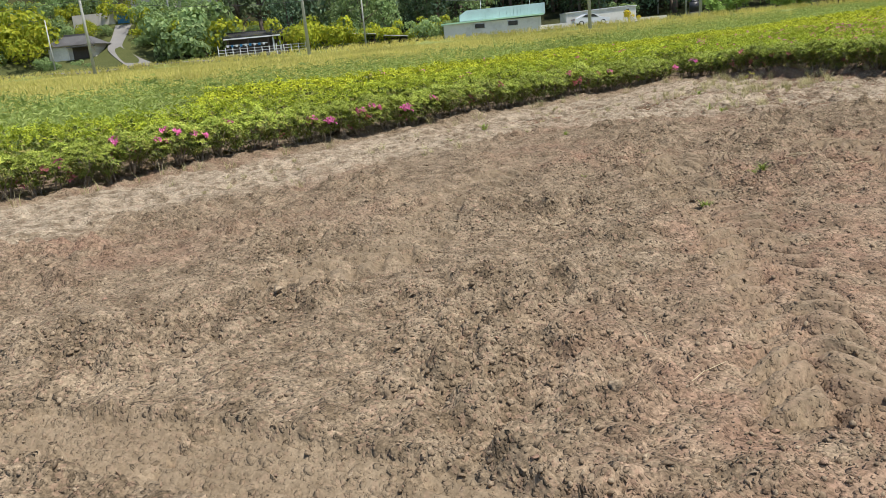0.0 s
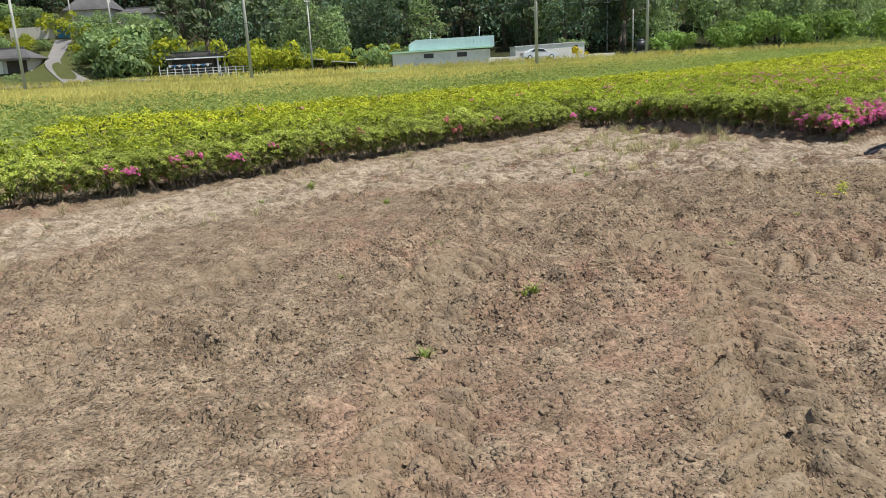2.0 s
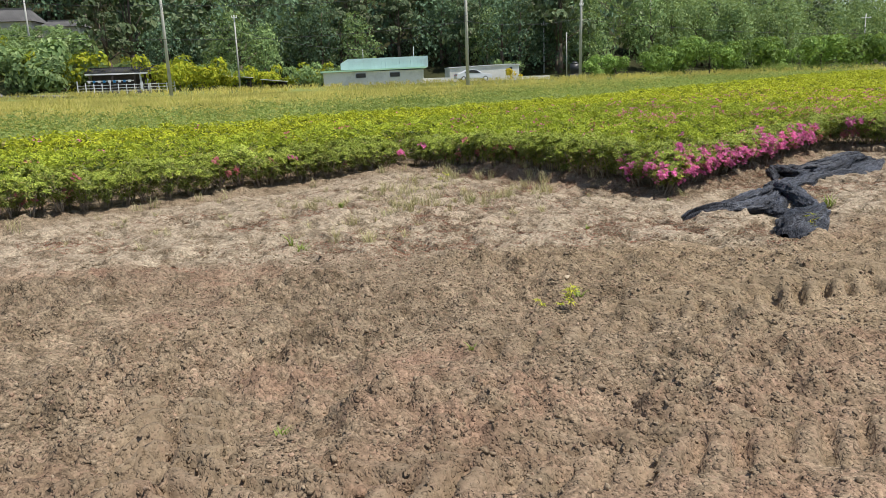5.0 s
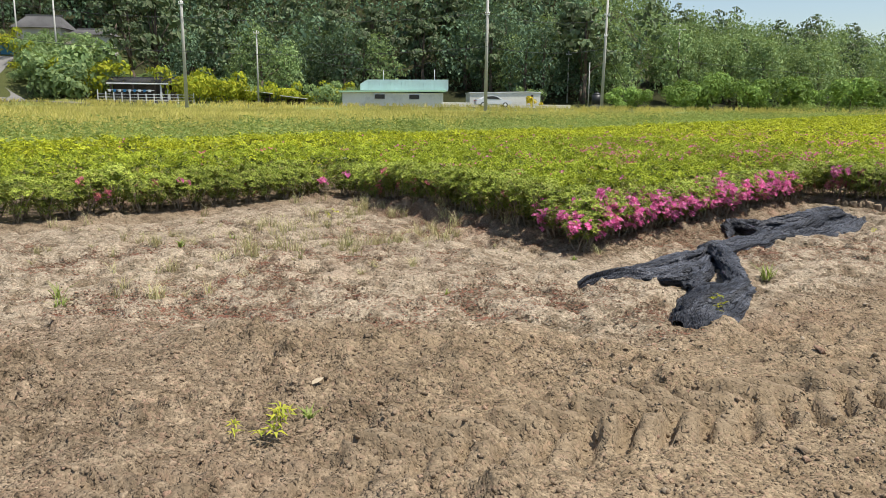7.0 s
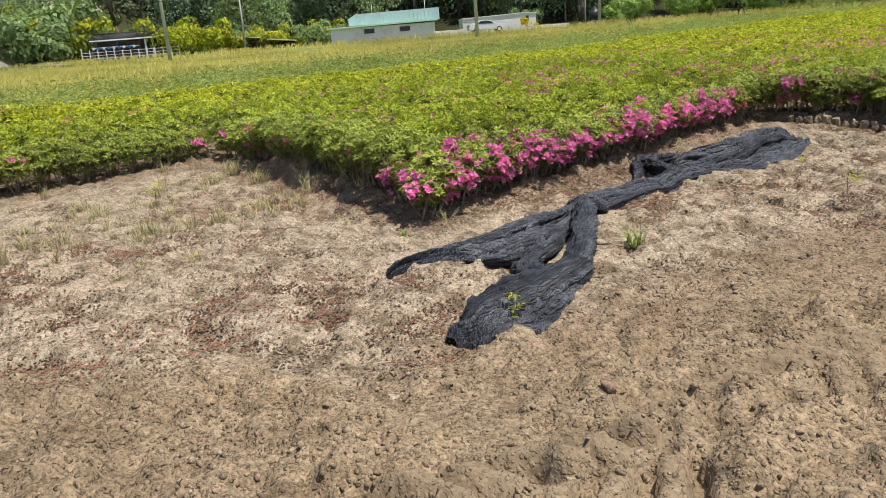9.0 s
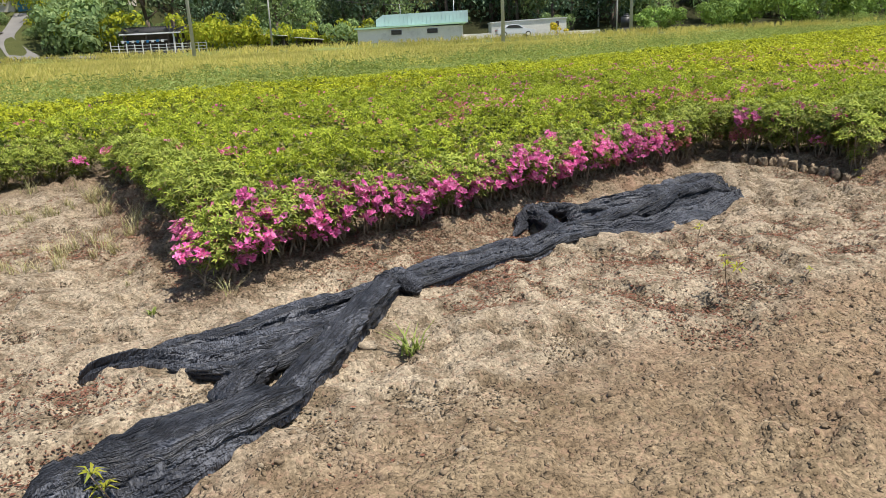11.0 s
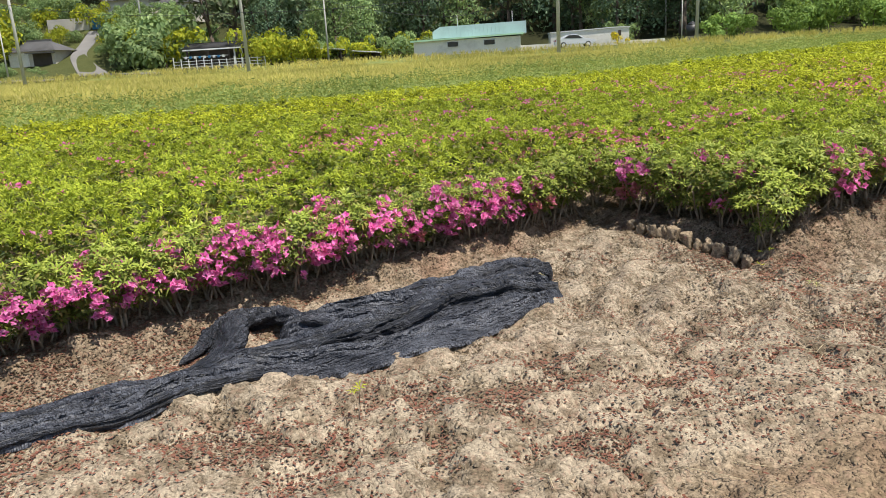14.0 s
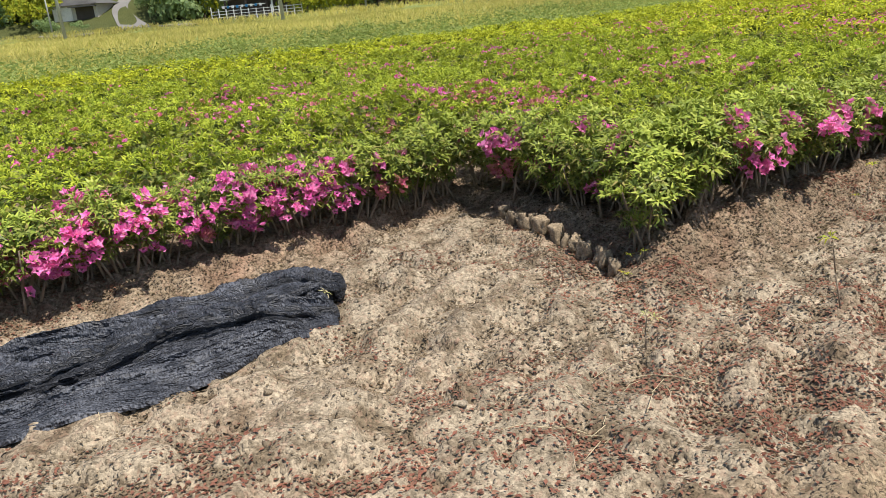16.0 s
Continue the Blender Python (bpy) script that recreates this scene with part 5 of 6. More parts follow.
def drape(rows, seed, folds, height, lift=0.0):
    """A spread length of cloth along rows of (x, y, width): long, sharp-edged folds that run with it, split and lean over."""
    run, line, side = frame_of(rows, 0.019)
    w = np.linspace(-1, 1, 88)
    s = np.linspace(0, run, len(line))
    ss, ww = np.meshgrid(s, w, indexing="ij")
    half = line[:, 2][:, None] * 0.5
    wander = ww * folds + 1.6 * (fbm(ss * 0.5, ww * 0.4 + seed, 0.4, 3, seed + 1) - 0.5)
    ridge = 1 - np.abs(((wander + seed * 0.37) % 1.0) * 2 - 1) ** 0.8
    fine = 1 - np.abs(((wander * 2.7 + 1.2 * fbm(ss, ww * half, 0.25, 2, seed + 3)) % 1.0) * 2 - 1)
    finer = 1 - np.abs(((wander * 5.3 + 2.2 * fbm(ss, ww * half, 0.18, 2, seed + 5)) % 1.0) * 2 - 1)
    height = height * 0.8
    strength = step(0.25, 0.65, fbm(ss * 0.45, np.floor(wander) * 1.7 + seed, 0.45, 2, seed + 2))
    crumple = fbm(ss * 0.25, ww * half * 1.4, 0.06, 3, seed + 3) - 0.5
    dome = np.clip(1 - ww**4, 0, 1)
    ends = step(0, 0.10, ss) * step(run, run - 0.10, ss) * 0.8 + 0.2
    z = ends * dome * (height * (0.15 + 0.85 * ridge * (0.25 + 0.75 * strength)) + 0.026 * fine + 0.012 * finer + 0.030 * crumple) + 0.012
    ragged = 1 + 0.09 * (fbm(ss, np.sign(ww) * 3 + seed, 0.2, 3, seed) - 0.5)
    offset = ww * half * ragged - 0.35 * height * ridge * strength * dome
    x, y = line[:, 0][:, None] + side[:, 0][:, None] * offset, line[:, 1][:, None] + side[:, 1][:, None] * offset
    base = ground_height(*to_uv(x, y))
    base = even_out(even_out(base, 13).T, 31).T + 0.008
    z = z + base + lift * dome
    z[:, 0] -= 0.02
    z[:, -1] -= 0.02
    return net_mesh(x, y, z, ss, ww * half + 0 * ss)


def rope(rows, seed, twist=2.0, flat=0.8, lobes=3, crush=0.42):
    """A gathered fold: a hollow roll of cloth along rows of (x, y, radius, height of its middle over the soil)."""
    run, line, side = frame_of([r_[:2] for r_ in rows], 0.018)
    more = smooth_line([(q[2], q[3]) for q in rows], len(line))
    a = np.linspace(0, 2 * math.pi, 39)
    s = np.linspace(0, run, len(line))
    ss, aa = np.meshgrid(s, a, indexing="ij")
    turn = aa + twist * ss + 1.5 * (fbm(ss, ss * 0 + seed, 0.5, 2, seed) - 0.5)
    pleat = np.abs(np.sin(turn * lobes / 2 + seed))
    pleat2 = np.abs(np.sin(turn * lobes * 1.5 - 1.7 * seed + 4 * (fbm(ss, ss * 0 - seed, 0.3, 2, seed + 4) - 0.5)))
    pleat3 = np.abs(np.sin(turn * lobes * 3.2 + 2.9 * seed + 6 * (fbm(ss, ss * 0 + 2 * seed, 0.2, 2, seed + 5) - 0.5)))
    crumple = fbm(ss * 0.6 + 7, np.cos(aa) * 0.12 + np.sin(aa) * 0.07, 0.05, 3, seed + 6) - 0.5
    radius = np.clip(more[:, 0], 0.008, 1)[:, None] * (0.52 + 0.30 * pleat + 0.24 * pleat2 + 0.10 * pleat3 + crush * crumple)
    radius = radius * np.sqrt(np.clip(np.minimum(ss, run - ss) / 0.07, 0, 1))
    off, up = radius * np.cos(aa), radius * np.sin(aa) * flat
    x, y = line[:, 0][:, None] + side[:, 0][:, None] * off, line[:, 1][:, None] + side[:, 1][:, None] * off
    base = even_out(ground_height(*to_uv(line[:, 0], line[:, 1]))[:, None], 21)
    return net_mesh(x, y, base + 0.68 * more[:, 1][:, None] + up, ss, radius * aa)


net_sets = [
    # the spread sheet and the bunched ridge behind it
    drape([(11.86, 10.26, 0.20), (12.20, 10.46, 0.34), (12.60, 10.64, 0.50), (12.98, 10.90, 0.50), (13.35, 11.20, 0.36), (13.60, 11.36, 0.22)], 1, 2.2, 0.075),
    drape([(12.05, 11.00, 0.20), (12.35, 11.06, 0.36), (12.75, 11.16, 0.52), (13.10, 11.42, 0.60), (13.40, 11.60, 0.60), (13.64, 11.70, 0.46)], 6, 3.4, 0.11, 0.03),
    rope([(12.02, 10.42, 0.05, 0.05), (12.32, 10.78, 0.085, 0.10), (12.66, 10.96, 0.10, 0.12), (12.95, 11.16, 0.10, 0.13), (13.22, 11.34, 0.10, 0.14), (13.48, 11.48, 0.09, 0.12), (13.70, 11.60, 0.08, 0.09)], 2, 1.6, 0.8, 4, 0.7),
    rope([(12.30, 11.20, 0.04, 0.06), (12.62, 11.28, 0.08, 0.10), (12.96, 11.54, 0.09, 0.12), (13.26, 11.76, 0.10, 0.13), (13.50, 11.80, 0.09, 0.12), (13.68, 11.80, 0.075, 0.09)], 5, 2.2, 0.8, 4, 0.7),
    rope([(12.90, 11.00, 0.03, 0.06), (13.14, 11.24, 0.06, 0.10), (13.36, 11.50, 0.07, 0.15), (13.52, 11.70, 0.06, 0.15)], 8, 3.0),
    # the twisted loop on its far side
    rope([(11.58, 10.62, 0.012, 0.02), (11.66, 10.76, 0.05, 0.04), (11.70, 10.92, 0.075, 0.07), (11.80, 11.08, 0.08, 0.11), (11.98, 11.16, 0.07, 0.14), (12.15, 11.06, 0.075, 0.13), (12.36, 10.94, 0.07, 0.10), (12.60, 10.92, 0.05, 0.06)], 3, 4.0, 0.8, 5, 0.9),
    rope([(11.78, 11.06, 0.05, 0.12), (11.80, 10.90, 0.08, 0.11), (11.86, 10.68, 0.085, 0.09), (11.88, 10.46, 0.075, 0.07), (11.78, 10.28, 0.05, 0.05)], 7, 3.2, 0.8, 5, 0.9),
    rope([(11.92, 11.20, 0.03, 0.10), (12.10, 11.16, 0.06, 0.10), (12.30, 11.14, 0.05, 0.08)], 11, 4.0, 0.8, 5, 0.9),
    # the narrow tail in long folds
    drape([(10.72, 9.22, 0.20), (11.10, 9.62, 0.30), (11.50, 9.98, 0.36), (11.90, 10.30, 0.34), (12.30, 10.52, 0.26)], 4, 3.0, 0.06),
    rope([(10.70, 9.20, 0.05, 0.09), (11.05, 9.72, 0.055, 0.07), (11.45, 10.10, 0.06, 0.06), (11.80, 10.40, 0.05, 0.06), (12.10, 10.62, 0.03, 0.05)], 9, 1.2, 0.75),
    rope([(10.74, 9.18, 0.045, 0.09), (11.12, 9.62, 0.055, 0.075), (11.52, 9.98, 0.055, 0.07), (11.92, 10.30, 0.05, 0.06), (12.40, 10.58, 0.03, 0.04)], 10, 1.0, 0.75),
    rope([(10.78, 9.14, 0.04, 0.07), (11.18, 9.54, 0.045, 0.05), (11.58, 9.86, 0.045, 0.045), (12.00, 10.20, 0.04, 0.04), (12.45, 10.42, 0.02, 0.03)], 12, 1.4, 0.75),
    # the arm with a pointed tip
    drape([(9.22, 8.21, 0.05), (9.60, 8.24, 0.22), (9.95, 8.32, 0.34), (10.25, 8.54, 0.32), (10.52, 8.80, 0.24), (10.68, 9.08, 0.20)], 3, 2.6, 0.07),
    rope([(9.24, 8.22, 0.012, 0.02), (9.58, 8.34, 0.06, 0.05), (9.92, 8.50, 0.075, 0.07), (10.28, 8.70, 0.075, 0.09), (10.56, 8.94, 0.06, 0.10), (10.72, 9.16, 0.05, 0.09)], 14, 1.6),
    rope([(9.45, 8.20, 0.012, 0.02), (9.74, 8.22, 0.055, 0.05), (10.04, 8.28, 0.065, 0.06), (10.34, 8.48, 0.06, 0.07), (10.56, 8.76, 0.05, 0.08)], 15, 1.3),
    rope([(9.70, 8.08, 0.02, 0.02), (9.95, 8.02, 0.055, 0.05), (10.20, 8.10, 0.06, 0.06), (10.38, 8.34, 0.06, 0.07), (10.50, 8.58, 0.04, 0.06)], 16, 2.0),
    # the thick leg that lies towards the tilth
    drape([(10.70, 9.05, 0.12), (10.61, 8.62, 0.13), (10.50, 8.22, 0.13), (10.40, 7.86, 0.14), (10.27, 7.56, 0.20), (10.04, 7.24, 0.30), (9.80, 7.02, 0.36), (9.63, 6.89, 0.26), (9.54, 6.83, 0.08)], 9, 2.6, 0.09, 0.02),
    rope([(10.72, 9.14, 0.06, 0.10), (10.66, 8.80, 0.08, 0.12), (10.56, 8.42, 0.085, 0.11), (10.46, 8.06, 0.085, 0.10), (10.36, 7.76, 0.08, 0.09), (10.26, 7.50, 0.06, 0.07)], 17, 1.6, 0.8, 5, 0.7),
    rope([(10.66, 9.02, 0.04, 0.10), (10.60, 8.66, 0.05, 0.11), (10.50, 8.30, 0.05, 0.10), (10.42, 7.98, 0.055, 0.10), (10.30, 7.74, 0.06, 0.10), (10.14, 7.56, 0.05, 0.07)], 18, 2.2),
    rope([(10.40, 7.72, 0.05, 0.08), (10.24, 7.46, 0.10, 0.11), (10.02, 7.26, 0.12, 0.12), (9.82, 7.10, 0.13, 0.11), (9.68, 6.98, 0.10, 0.08), (9.58, 6.90, 0.03, 0.03)], 19, 1.4, 0.85, 6, 0.9),
    rope([(10.16, 7.62, 0.05, 0.08), (10.00, 7.44, 0.09, 0.11), (9.84, 7.26, 0.10, 0.11), (9.70, 7.12, 0.08, 0.08), (9.60, 7.02, 0.03, 0.04)], 20, 2.0, 0.85, 6, 0.9),
    # the crumpled fold between arm and leg
    rope([(9.96, 8.06, 0.03, 0.04), (10.08, 7.94, 0.07, 0.08), (10.06, 7.76, 0.085, 0.09), (10.14, 7.58, 0.07, 0.08), (10.28, 7.48, 0.04, 0.05)], 22, 5.0, 0.8, 5, 0.9),
    rope([(10.26, 8.40, 0.03, 0.05), (10.20, 8.16, 0.06, 0.07), (10.10, 7.96, 0.07, 0.08), (9.98, 7.84, 0.03, 0.04)], 23, 4.0, 0.8, 5, 0.9),
    # the knot where the lengths meet
    rope([(10.58, 9.06, 0.04, 0.08), (10.68, 9.10, 0.085, 0.12), (10.80, 9.06, 0.085, 0.11), (10.86, 8.96, 0.05, 0.06)], 21, 5.0, 0.8, 5, 0.8),
]
shade_net = thing("shade_net", pose(0, 0, 0), "black woven shade net lying crumpled on the soil", "net")
for cloth in net_sets:
    me = mesh_of("gathered_cloth", *cloth[:2], NET, True)
    point_value(me, "run", cloth[2])
    point_value(me, "across", cloth[3])
    part("gathered_cloth", me, None, shade_net)

# ---- crumbs and clods of earth ----
def chip(r):
    """The smallest crumbs: four-sided."""
    p = np.array([(1, 0, -0.3), (-0.6, 0.8, -0.3), (-0.6, -0.8, -0.3), (0.1, 0.1, 0.8)]) * (0.7 + 0.6 * r.random((4, 1))) + 0.15 * r.normal(size=(4, 3))
    return p, np.array([(0, 1, 3), (1, 2, 3), (2, 0, 3)])


def lump(r, detail=1):
    """A clod of 20 sides or more."""
    bm = bmesh.new()
    bmesh.ops.create_icosphere(bm, subdivisions=detail + 1, radius=1.0)
    a, b = r.random(3) * 9, 0.6 + 0.6 * r.random(3)
    verts = np.array([v.co for v in bm.verts])
    faces = np.array([[v.index for v in f.verts] for f in bm.faces])
    bm.free()
    bumpy = 1 + 0.45 * np.sin(verts[:, 0] * 3.1 + a[0]) * np.sin(verts[:, 1] * 2.7 + a[1]) + 0.22 * np.sin(verts[:, 2] * 5 + verts[:, 0] * 4 + a[2]) + 0.14 * r.normal(size=len(verts))
    return verts * bumpy[:, None] * b * [1.0, 1.0, 0.55], faces


r = np.random.default_rng(41)
CRUMBS = [lump(r, 0) for _ in range(24)]
CHIPS = [chip(r) for _ in range(14)]
LUMPS = [lump(r) for _ in range(8)]


def earth_crumbs(count, u0, u1, v0, v1, size, spread_, wants, r, shapes, sink=0.25):
    u, v = u0 + (u1 - u0) * r.random(count), v0 + (v1 - v0) * r.random(count)
    keep = r.random(count) < wants(u, v)
    u, v = u[keep], v[keep]
    x, y = to_xy(u, v)
    s = np.minimum(size * np.exp(spread_ * r.normal(size=len(u))), 2.2 * size)
    z = surface_at(x, y) + s * (0.5 - sink)
    return strew(shapes, np.stack([x, y, z], -1), s, 0.6, r)


def on_tilth(u, v):
    pale, red, green, coarse, trodden = zones(u, v)
    return np.clip(coarse, 0, 1) * (0.25 + 0.75 * step(0.38, 0.62, fbm(u, v, 0.7, 3, 9))) * (bed_depth(u, v) < -0.1) * (1 - 0.7 * tyre_prints(u, v)[1])


def on_silt(u, v):
    pale, red, green, coarse, trodden = zones(u, v)
    return np.clip(pale, 0, 1) * (0.12 + 0.88 * step(0.45, 0.68, fbm(u, v, 0.5, 3, 20))) * (bed_depth(u, v) < 0.1)


tilth = earth_crumbs(130000, -4, 16, -3.2, 3.6, 0.0055, 0.30, on_tilth, r, CHIPS)
tagged(part("soil_crumbs", mesh_of("soil_crumbs", *tilth, CLOD)), "loose brown crumbs of tilled earth", "soil", "", "stuff")
tilth = joined([earth_crumbs(70000, -4, 16, -3.2, 1.4, 0.0080, 0.5, on_tilth, r, CRUMBS, 0.36), earth_crumbs(900, -3, 14, -3.2, 3.4, 0.016, 0.35, on_tilth, r, LUMPS, 0.40)])
tagged(part("soil_clods", mesh_of("soil_clods", *tilth, CLOD, True)), "scattered brown clods of tilled earth", "soil", "", "stuff")
silt = joined([earth_crumbs(90000, 3, 23, -3.2, 5.4, 0.0055, 0.32, on_silt, r, CHIPS), earth_crumbs(24000, 3, 23, -3.2, 5.4, 0.0085, 0.45, on_silt, r, CRUMBS, 0.36)])
tagged(part("silt_crumbs", mesh_of("silt_crumbs", *silt, PALE_CLOD, True)), "pale dry crumbs of trodden silt", "soil", "", "stuff")

# ---- withered leaves over the trodden silt ----
def dead_leaf(r):
    """A curled leaf as long as a fingertip."""
    l, w, c = 0.0055 + 0.007 * r.random(), 0.0028 + 0.0032 * r.random(), 0.001 + 0.004 * r.random()
    return np.array([(-l, 0, c), (0, -w, 0.003), (l, 0, c * 0.7), (0, w, 0.003 + c * 0.5)]), np.array([(0, 1, 2, 3)])


DEAD = [dead_leaf(r) for _ in range(8)]


def litter(count, wants, lift):
    u, v = 5 + 18 * r.random(count), -3.2 + 8.0 * r.random(count)
    keep = r.random(count) < wants(u, v)
    u, v = u[keep], v[keep]
    x, y = to_xy(u, v)
    return strew(DEAD, np.stack([x, y, surface_at(x, y) + lift], -1), 0.8 + 0.6 * r.random(len(u)), 0.18, r)


def brown_places(u, v):
    pale, red, green, coarse, trodden = zones(u, v)
    furrow = np.sin((u * 0.55 - v) * 2 * math.pi / 0.36 + 3 * fbm(u, v, 0.9, 2, 7))
    hollow = step(0.3, -0.5, furrow) * step(16.5, 18.2, u + 0.3 * v)
    low = step(0.52, 0.40, fbm(u, v, 0.24, 3, 19, 0.55))
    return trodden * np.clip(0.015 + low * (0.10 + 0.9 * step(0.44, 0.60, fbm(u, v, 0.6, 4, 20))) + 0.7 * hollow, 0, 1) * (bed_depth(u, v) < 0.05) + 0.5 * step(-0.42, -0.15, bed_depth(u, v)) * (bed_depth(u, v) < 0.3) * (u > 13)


def red_places(u, v):
    pale, red, green, coarse, trodden = zones(u, v)
    return trodden * step(0.43, 0.60, fbm(u, v, 0.8, 4, 12)) * (0.25 + 0.75 * step(0.55, 0.42, fbm(u, v, 0.24, 3, 19, 0.55))) * (bed_depth(u, v) < 0.15)


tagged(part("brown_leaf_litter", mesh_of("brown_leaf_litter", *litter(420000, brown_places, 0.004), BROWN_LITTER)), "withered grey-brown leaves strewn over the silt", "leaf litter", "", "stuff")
tagged(part("red_leaf_litter", mesh_of("red_leaf_litter", *litter(600000, red_places, 0.005), LITTER)), "fallen red-brown azalea leaves on the silt", "leaf litter", "", "stuff")

# ---- weeds, saplings and dry grass in the open soil ----
def grass_tuft(name, u, v, height, count, material, label, spread_=0.5, width=0.006, category="grass"):
    r = np.random.default_rng(int(abs(u * 131 + v * 977)) + count)
    verts, faces = [], []
    for _ in range(count):
        a, lean = 2 * math.pi * r.random(), spread_ * (0.3 + 0.9 * r.random())
        p = np.array([0.4 * height * r.normal() * 0.4, 0.4 * height * r.normal() * 0.4, -0.01])
        d, s = np.array([math.cos(a), math.sin(a), 0]), np.array([-math.sin(a), math.cos(a), 0]) * width * (0.6 + 0.8 * r.random())
        h = height * (0.5 + 0.6 * r.random())
        b = len(verts)
        verts += [p - s * 0.5, p + s * 0.5, p + d * lean * 0.35 * h + s * 0.5 + [0, 0, h * 0.6], p + d * lean * h + [0, 0, h], p + d * lean * 0.35 * h - s * 0.5 + [0, 0, h * 0.6]]
        faces += [(b, b + 1, b + 2, b + 4), (b + 4, b + 2, b + 3, b + 3)]
    faces = [f for f in faces if len(set(f)) == 4] + []
    tris = [(b + 4, b + 2, b + 3) for b in range(0, len(verts), 5)]
    me = bpy.data.meshes.new(name)
    me.from_pydata([tuple(p) for p in verts], [], faces + tris)
    me.materials.append(material)
    x, y = to_xy(u, v)
    ob = part(name, me, m=pose(x, y, float(ground_height(np.array(u), np.array(v)))))
    return tagged(ob, label, category)


def sapling(u, v, height, whorls, material, label, lean=0.1, leaf=1.3):
    """A thin stem with a few whorls of leaves."""
    r = np.random.default_rng(int(abs(u * 77 + v * 311)))
    x, y = to_xy(u, v)
    root = thing("azalea_seedling", pose(x, y, float(ground_height(np.array(u), np.array(v))), 0, 0, 40 * r.random()), label, "seedling", "seedlings in the silt")
    bm = rod(bmesh.new(), (0, 0, -0.02), (lean * height * 0.5, 0.01, height * 0.5), 0.004, 0.0032, 6)
    rod(bm, (lean * height * 0.5, 0.01, height * 0.5), (lean * height, -0.01, height), 0.0032, 0.002, 6)
    part("stem", bm, WOODY, root)
    tops = np.array([(lean * height + 0.035 * r.normal() * (k > 0), 0.035 * r.normal() * (k > 0), height * (1 - 0.13 * k)) for k in range(whorls)])
    part("leaves", mesh_of("leaves", *strew(WIDE_FANS, tops, leaf, 0.25, r), material), None, root)
    return root


for u, v, h, k, lean in ((19.54, -2.51, 0.32, 1, -0.2), (18.75, -2.12, 0.16, 2, 0.0), (15.22, -2.20, 0.25, 3, -0.2), (16.0, -1.58, 0.14, 2, 0.1), (15.69, -2.44, 0.06, 1, 0.0), (19.45, -1.46, 0.08, 2, 0.2), (19.28, -1.50, 0.06, 2, -0.2), (21.02, -1.75, 0.10, 1, 0.1), (21.22, -1.72, 0.22, 1, 0.1), (12.49, 3.1, 0.22, 4, 0.1), (17.9, -0.75, 0.12, 1, 0.2)):
    faded = (u, v) in ((18.75, -2.12), (17.9, -0.75))
    sapling(u, v, h, k, DRY_GRASS if faded else YELLOW_LEAF, "withered thin azalea seedling in dry silt" if faded else "yellow-green azalea seedling in dry silt", lean, min(0.45 + 2.2 * h, 1.1))
sapling(8.80, -1.13, 0.13, 7, YELLOW_LEAF, "bushy yellow-green weed in tilled soil", 0.1, 1.1)
sapling(8.69, -0.95, 0.06, 2, YELLOW_LEAF, "small yellow-green weed in tilled soil", 0.1, 0.8)
net_weed = sapling(12.0, -1.72, 0.20, 5, YELLOW_LEAF, "yellow-green seedling grown through the net", -0.4, 1.0)
for u, v, h, count in ((13.55, -1.41, 0.16, 26), (3.65, -0.91, 0.09, 30), (4.51, -0.89, 0.08, 34), (9.02, 1.78, 0.13, 26), (9.1, 2.0, 0.16, 12), (5.93, 3.99, 0.10, 26), (6.67, 4.08, 0.14, 34), (5.19, 0.54, 0.09, 28), (4.41, 0.67, 0.05, 20), (4.57, -0.79, 0.08, 24), (9.0, -1.08, 0.07, 20), (6.6, -1.07, 0.06, 16), (6.4, 2.43, 0.08, 20), (15.1, 3.4, 0.10, 26), (12.0, 2.2, 0.08, 24), (11.3, 0.2, 0.07, 18), (12.9, 0.1, 0.07, 22), (10.6, 3.0, 0.10, 26), (11.4, 3.4, 0.10, 26), (7.88, -1.07, 0.06, 14)):
    grass_tuft("weed", u, v, 0.8 * h, count, GREEN_GRASS, "small fresh green weed in the soil", 1.3, 0.009, "weed")
r = np.random.default_rng(51)
DRY_SPOTS = [(11.0, 1.77), (9.53, 1.88), (14.5, 4.15), (10.44, 4.9), (10.34, 5.05), (3.69, 4.19), (3.4, 4.3), (13.6, 0.31), (13.4, 0.15), (13.9, 0.25)]
DRY_SPOTS += [(2 + 12 * a, 3.1 + 1.9 * b) for a, b in r.random((58, 2))] + [(9.4 + 4 * a, 0.9 + 3.4 * b) for a, b in r.random((46, 2))]
for u, v in DRY_SPOTS:
    if float(bed_depth(np.array(u), np.array(v))) < -0.1:
        grass_tuft("dry_grass_tuft", u, v, 0.05 + 0.08 * r.random(), int(14 + 22 * r.random()), DRY_GRASS, "tuft of dry straw-coloured grass in silt", 1.5, 0.0032)
# taller straw in drifts beyond the tracks
for u0, v0, across, count in ((11.3, 2.3, 0.32, 16), (12.15, 2.05, 0.3, 14), (13.6, 4.0, 0.4, 14), (13.55, 1.95, 0.28, 10), (12.3, 3.5, 0.35, 12), (14.5, 4.3, 0.3, 10), (11.0, 3.4, 0.4, 10), (14.0, 2.4, 0.2, 10), (14.15, 3.2, 0.25, 12)):
    for _ in range(count):
        grass_tuft("dry_grass_tuft", u0 + 1.5 * across * r.normal(), v0 + across * r.normal(), 0.10 + 0.10 * r.random(), int(22 + 22 * r.random()), DRY_GRASS, "drift of tall straw-coloured grass in dry silt", 0.9, 0.0036)
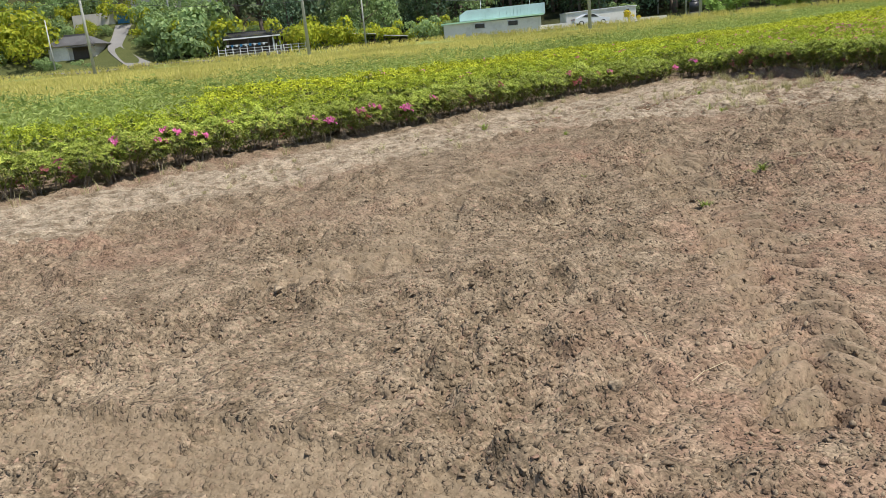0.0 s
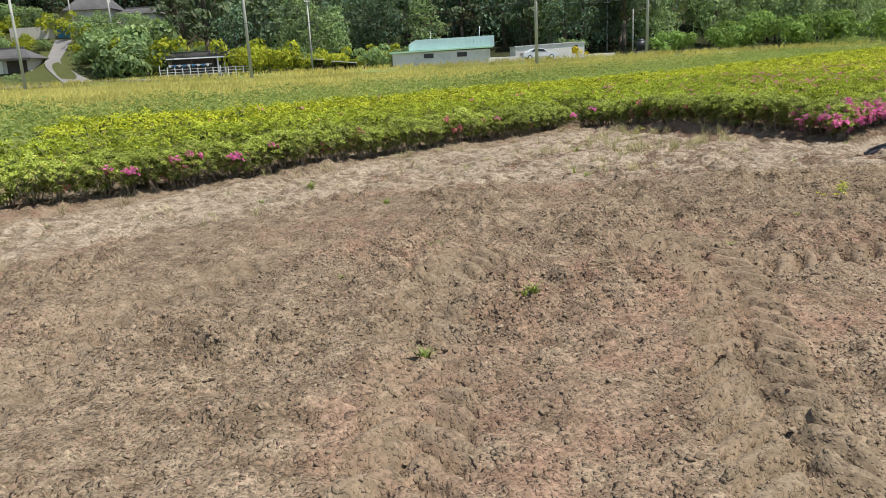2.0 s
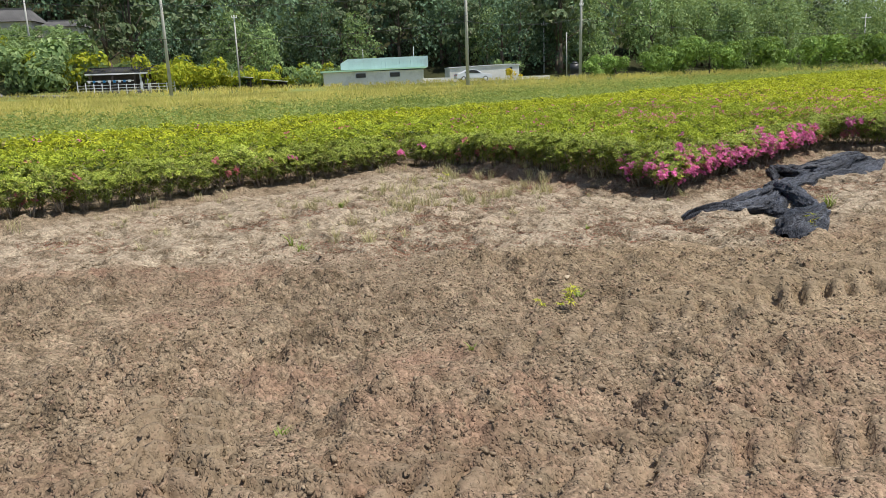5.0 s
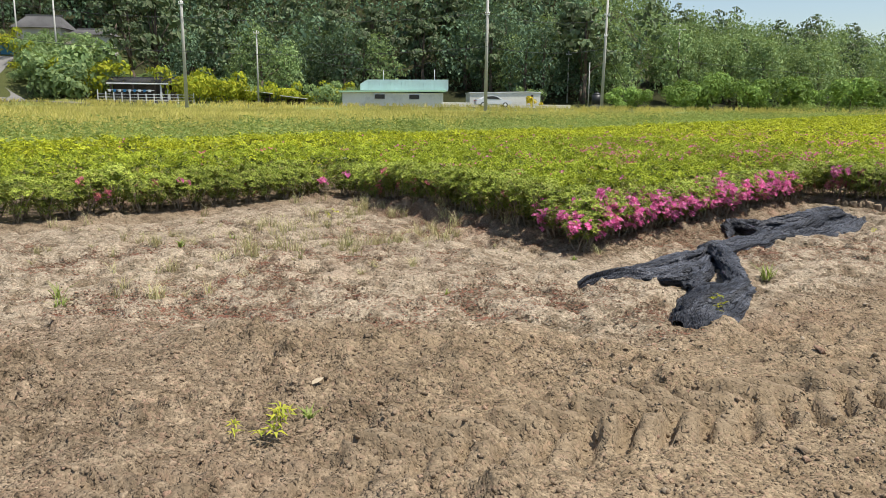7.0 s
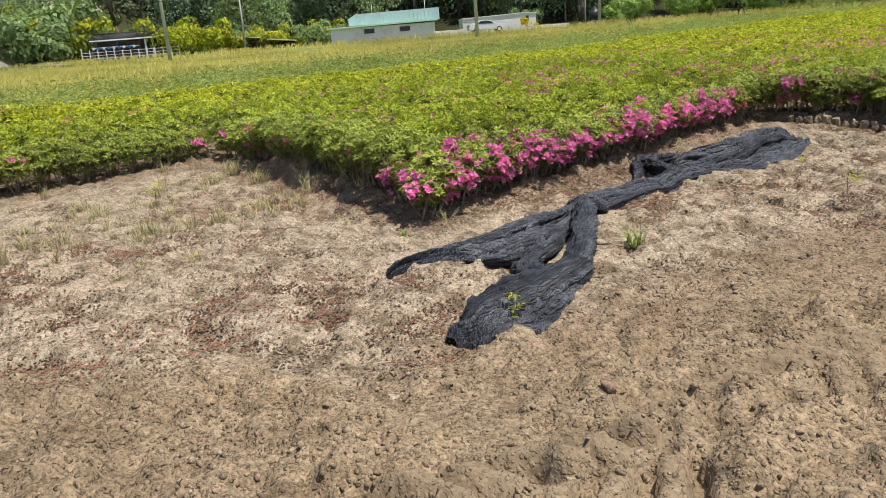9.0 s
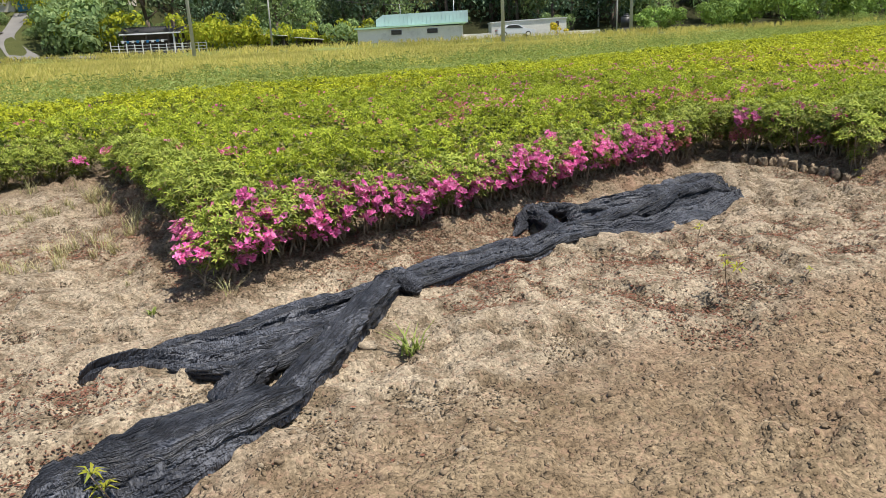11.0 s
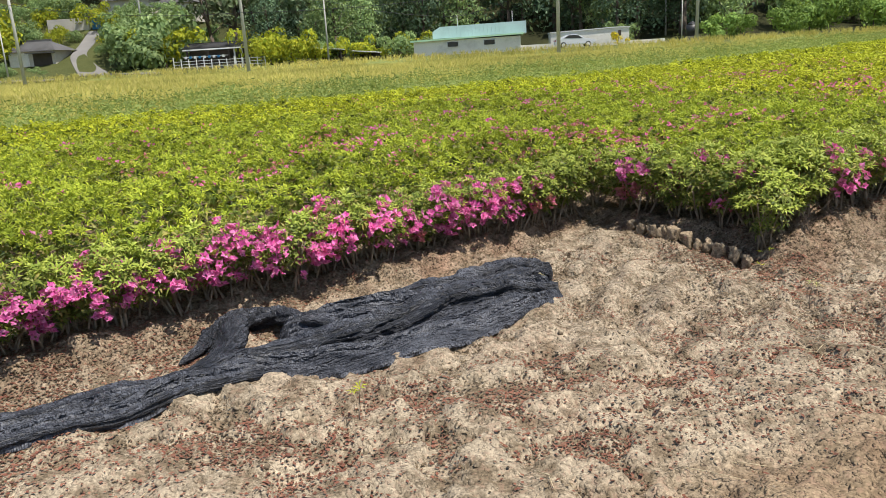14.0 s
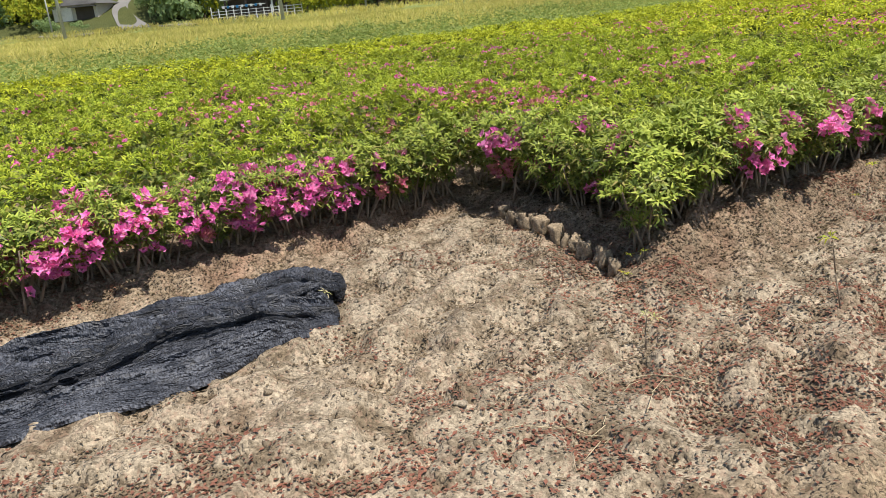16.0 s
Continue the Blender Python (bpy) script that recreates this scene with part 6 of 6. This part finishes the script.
for k in range(46):
    u = -2.5 + 17 * r.random()
    grass_tuft("dry_grass_tuft", u, 5.45 + 0.22 * r.random(), 0.10 + 0.12 * r.random(), int(10 + 14 * r.random()), DRY_GRASS, "straw-coloured grass at the foot of the bed", 0.9, 0.004)

# ---- clods cut from the bank, straw, a fallen leaf ----
for k in range(11):
    u, v = 19.49 - 0.012 * k + 0.012 * r.normal(), -0.24 - 0.112 * k
    x, y = to_xy(u, v)
    verts, faces = lump(r, 2)
    verts = np.clip(verts * [0.95, 0.95, 1.9], -0.8, 0.8) * [0.054, 0.052, 0.068] * (0.85 + 0.3 * r.random())
    ob = part("earth_clod", mesh_of("earth_clod", verts, faces, CLOD, True), m=pose(x, y, float(surface_at(x, y)) + 0.042, 6 * r.normal(), 6 * r.normal(), 40 * r.normal()))
    tagged(ob, "rounded grey-brown clod at the bank's foot", "clod", "clods along the bank")
for u, v, s in ((13.42, -1.22, 0.050), (18.46, -2.19, 0.032), (12.42, -2.75, 0.022), (17.82, -2.07, 0.022), (0.88, 0.0, 0.040), (0.97, -2.04, 0.03), (11.1, -1.7, 0.026), (13.0, -2.3, 0.02)):
    x, y = to_xy(u, v)
    verts, faces = lump(r)
    ob = part("earth_clod", mesh_of("earth_clod", verts * s, faces, PALE_CLOD if u > 9 else CLOD, True), m=pose(x, y, float(ground_height(np.array(u), np.array(v))) + s * 0.1, 0, 0, 360 * r.random()))
    tagged(ob, "hard clod of dried earth on the soil", "clod")
LEAF = plain_material("dry_leaf", (0.42, 0.34, 0.23), 0.8, 40)
x, y = to_xy(9.23, -0.84)
verts = np.array([(-0.075, 0, 0.008), (-0.02, -0.022, 0.012), (0.04, -0.018, 0.016), (0.085, 0, 0.012), (0.03, 0.020, 0.022), (-0.03, 0.022, 0.018)]) * 0.7
tagged(part("fallen_leaf", mesh_of("fallen_leaf", verts, [(0, 1, 4, 5), (1, 2, 3, 4)], LEAF), m=pose(x, y, float(ground_height(np.array(9.23), np.array(-0.84))) + 0.004, 0, 0, 60)), "pale dry leaf fallen on tilled soil", "leaf")
STRAW = plain_material("straw", (0.52, 0.43, 0.27), 0.8, 40)
for k in range(60):
    spot = ((18.3, -2.45, 0.22), (5.4, -0.79, 0.05), (15.5, -2.3, 1.2), (4.0, -1.0, 1.6), (7.5, 1.8, 1.5))[k % 5]
    u, v = spot[0] + spot[2] * r.normal(), spot[1] + 0.6 * spot[2] * r.normal()
    x, y = to_xy(u, v)
    a, l = 2 * math.pi * r.random(), 0.05 + 0.09 * r.random()
    z0 = float(ground_height(np.array(u), np.array(v)))
    bm = rod(bmesh.new(), (-l, 0, 0.004), (0, 0.01 * r.normal(), 0.016), 0.0016, 0.0016, 5)
    rod(bm, (0, 0, 0.016), (l, 0.02 * r.normal(), 0.010), 0.0016, 0.001, 5)
    tagged(part("straw", bm, STRAW, m=pose(x, y, z0, 0, 0, math.degrees(a))), "bleached bit of straw on the soil", "straw", "straws on the soil")
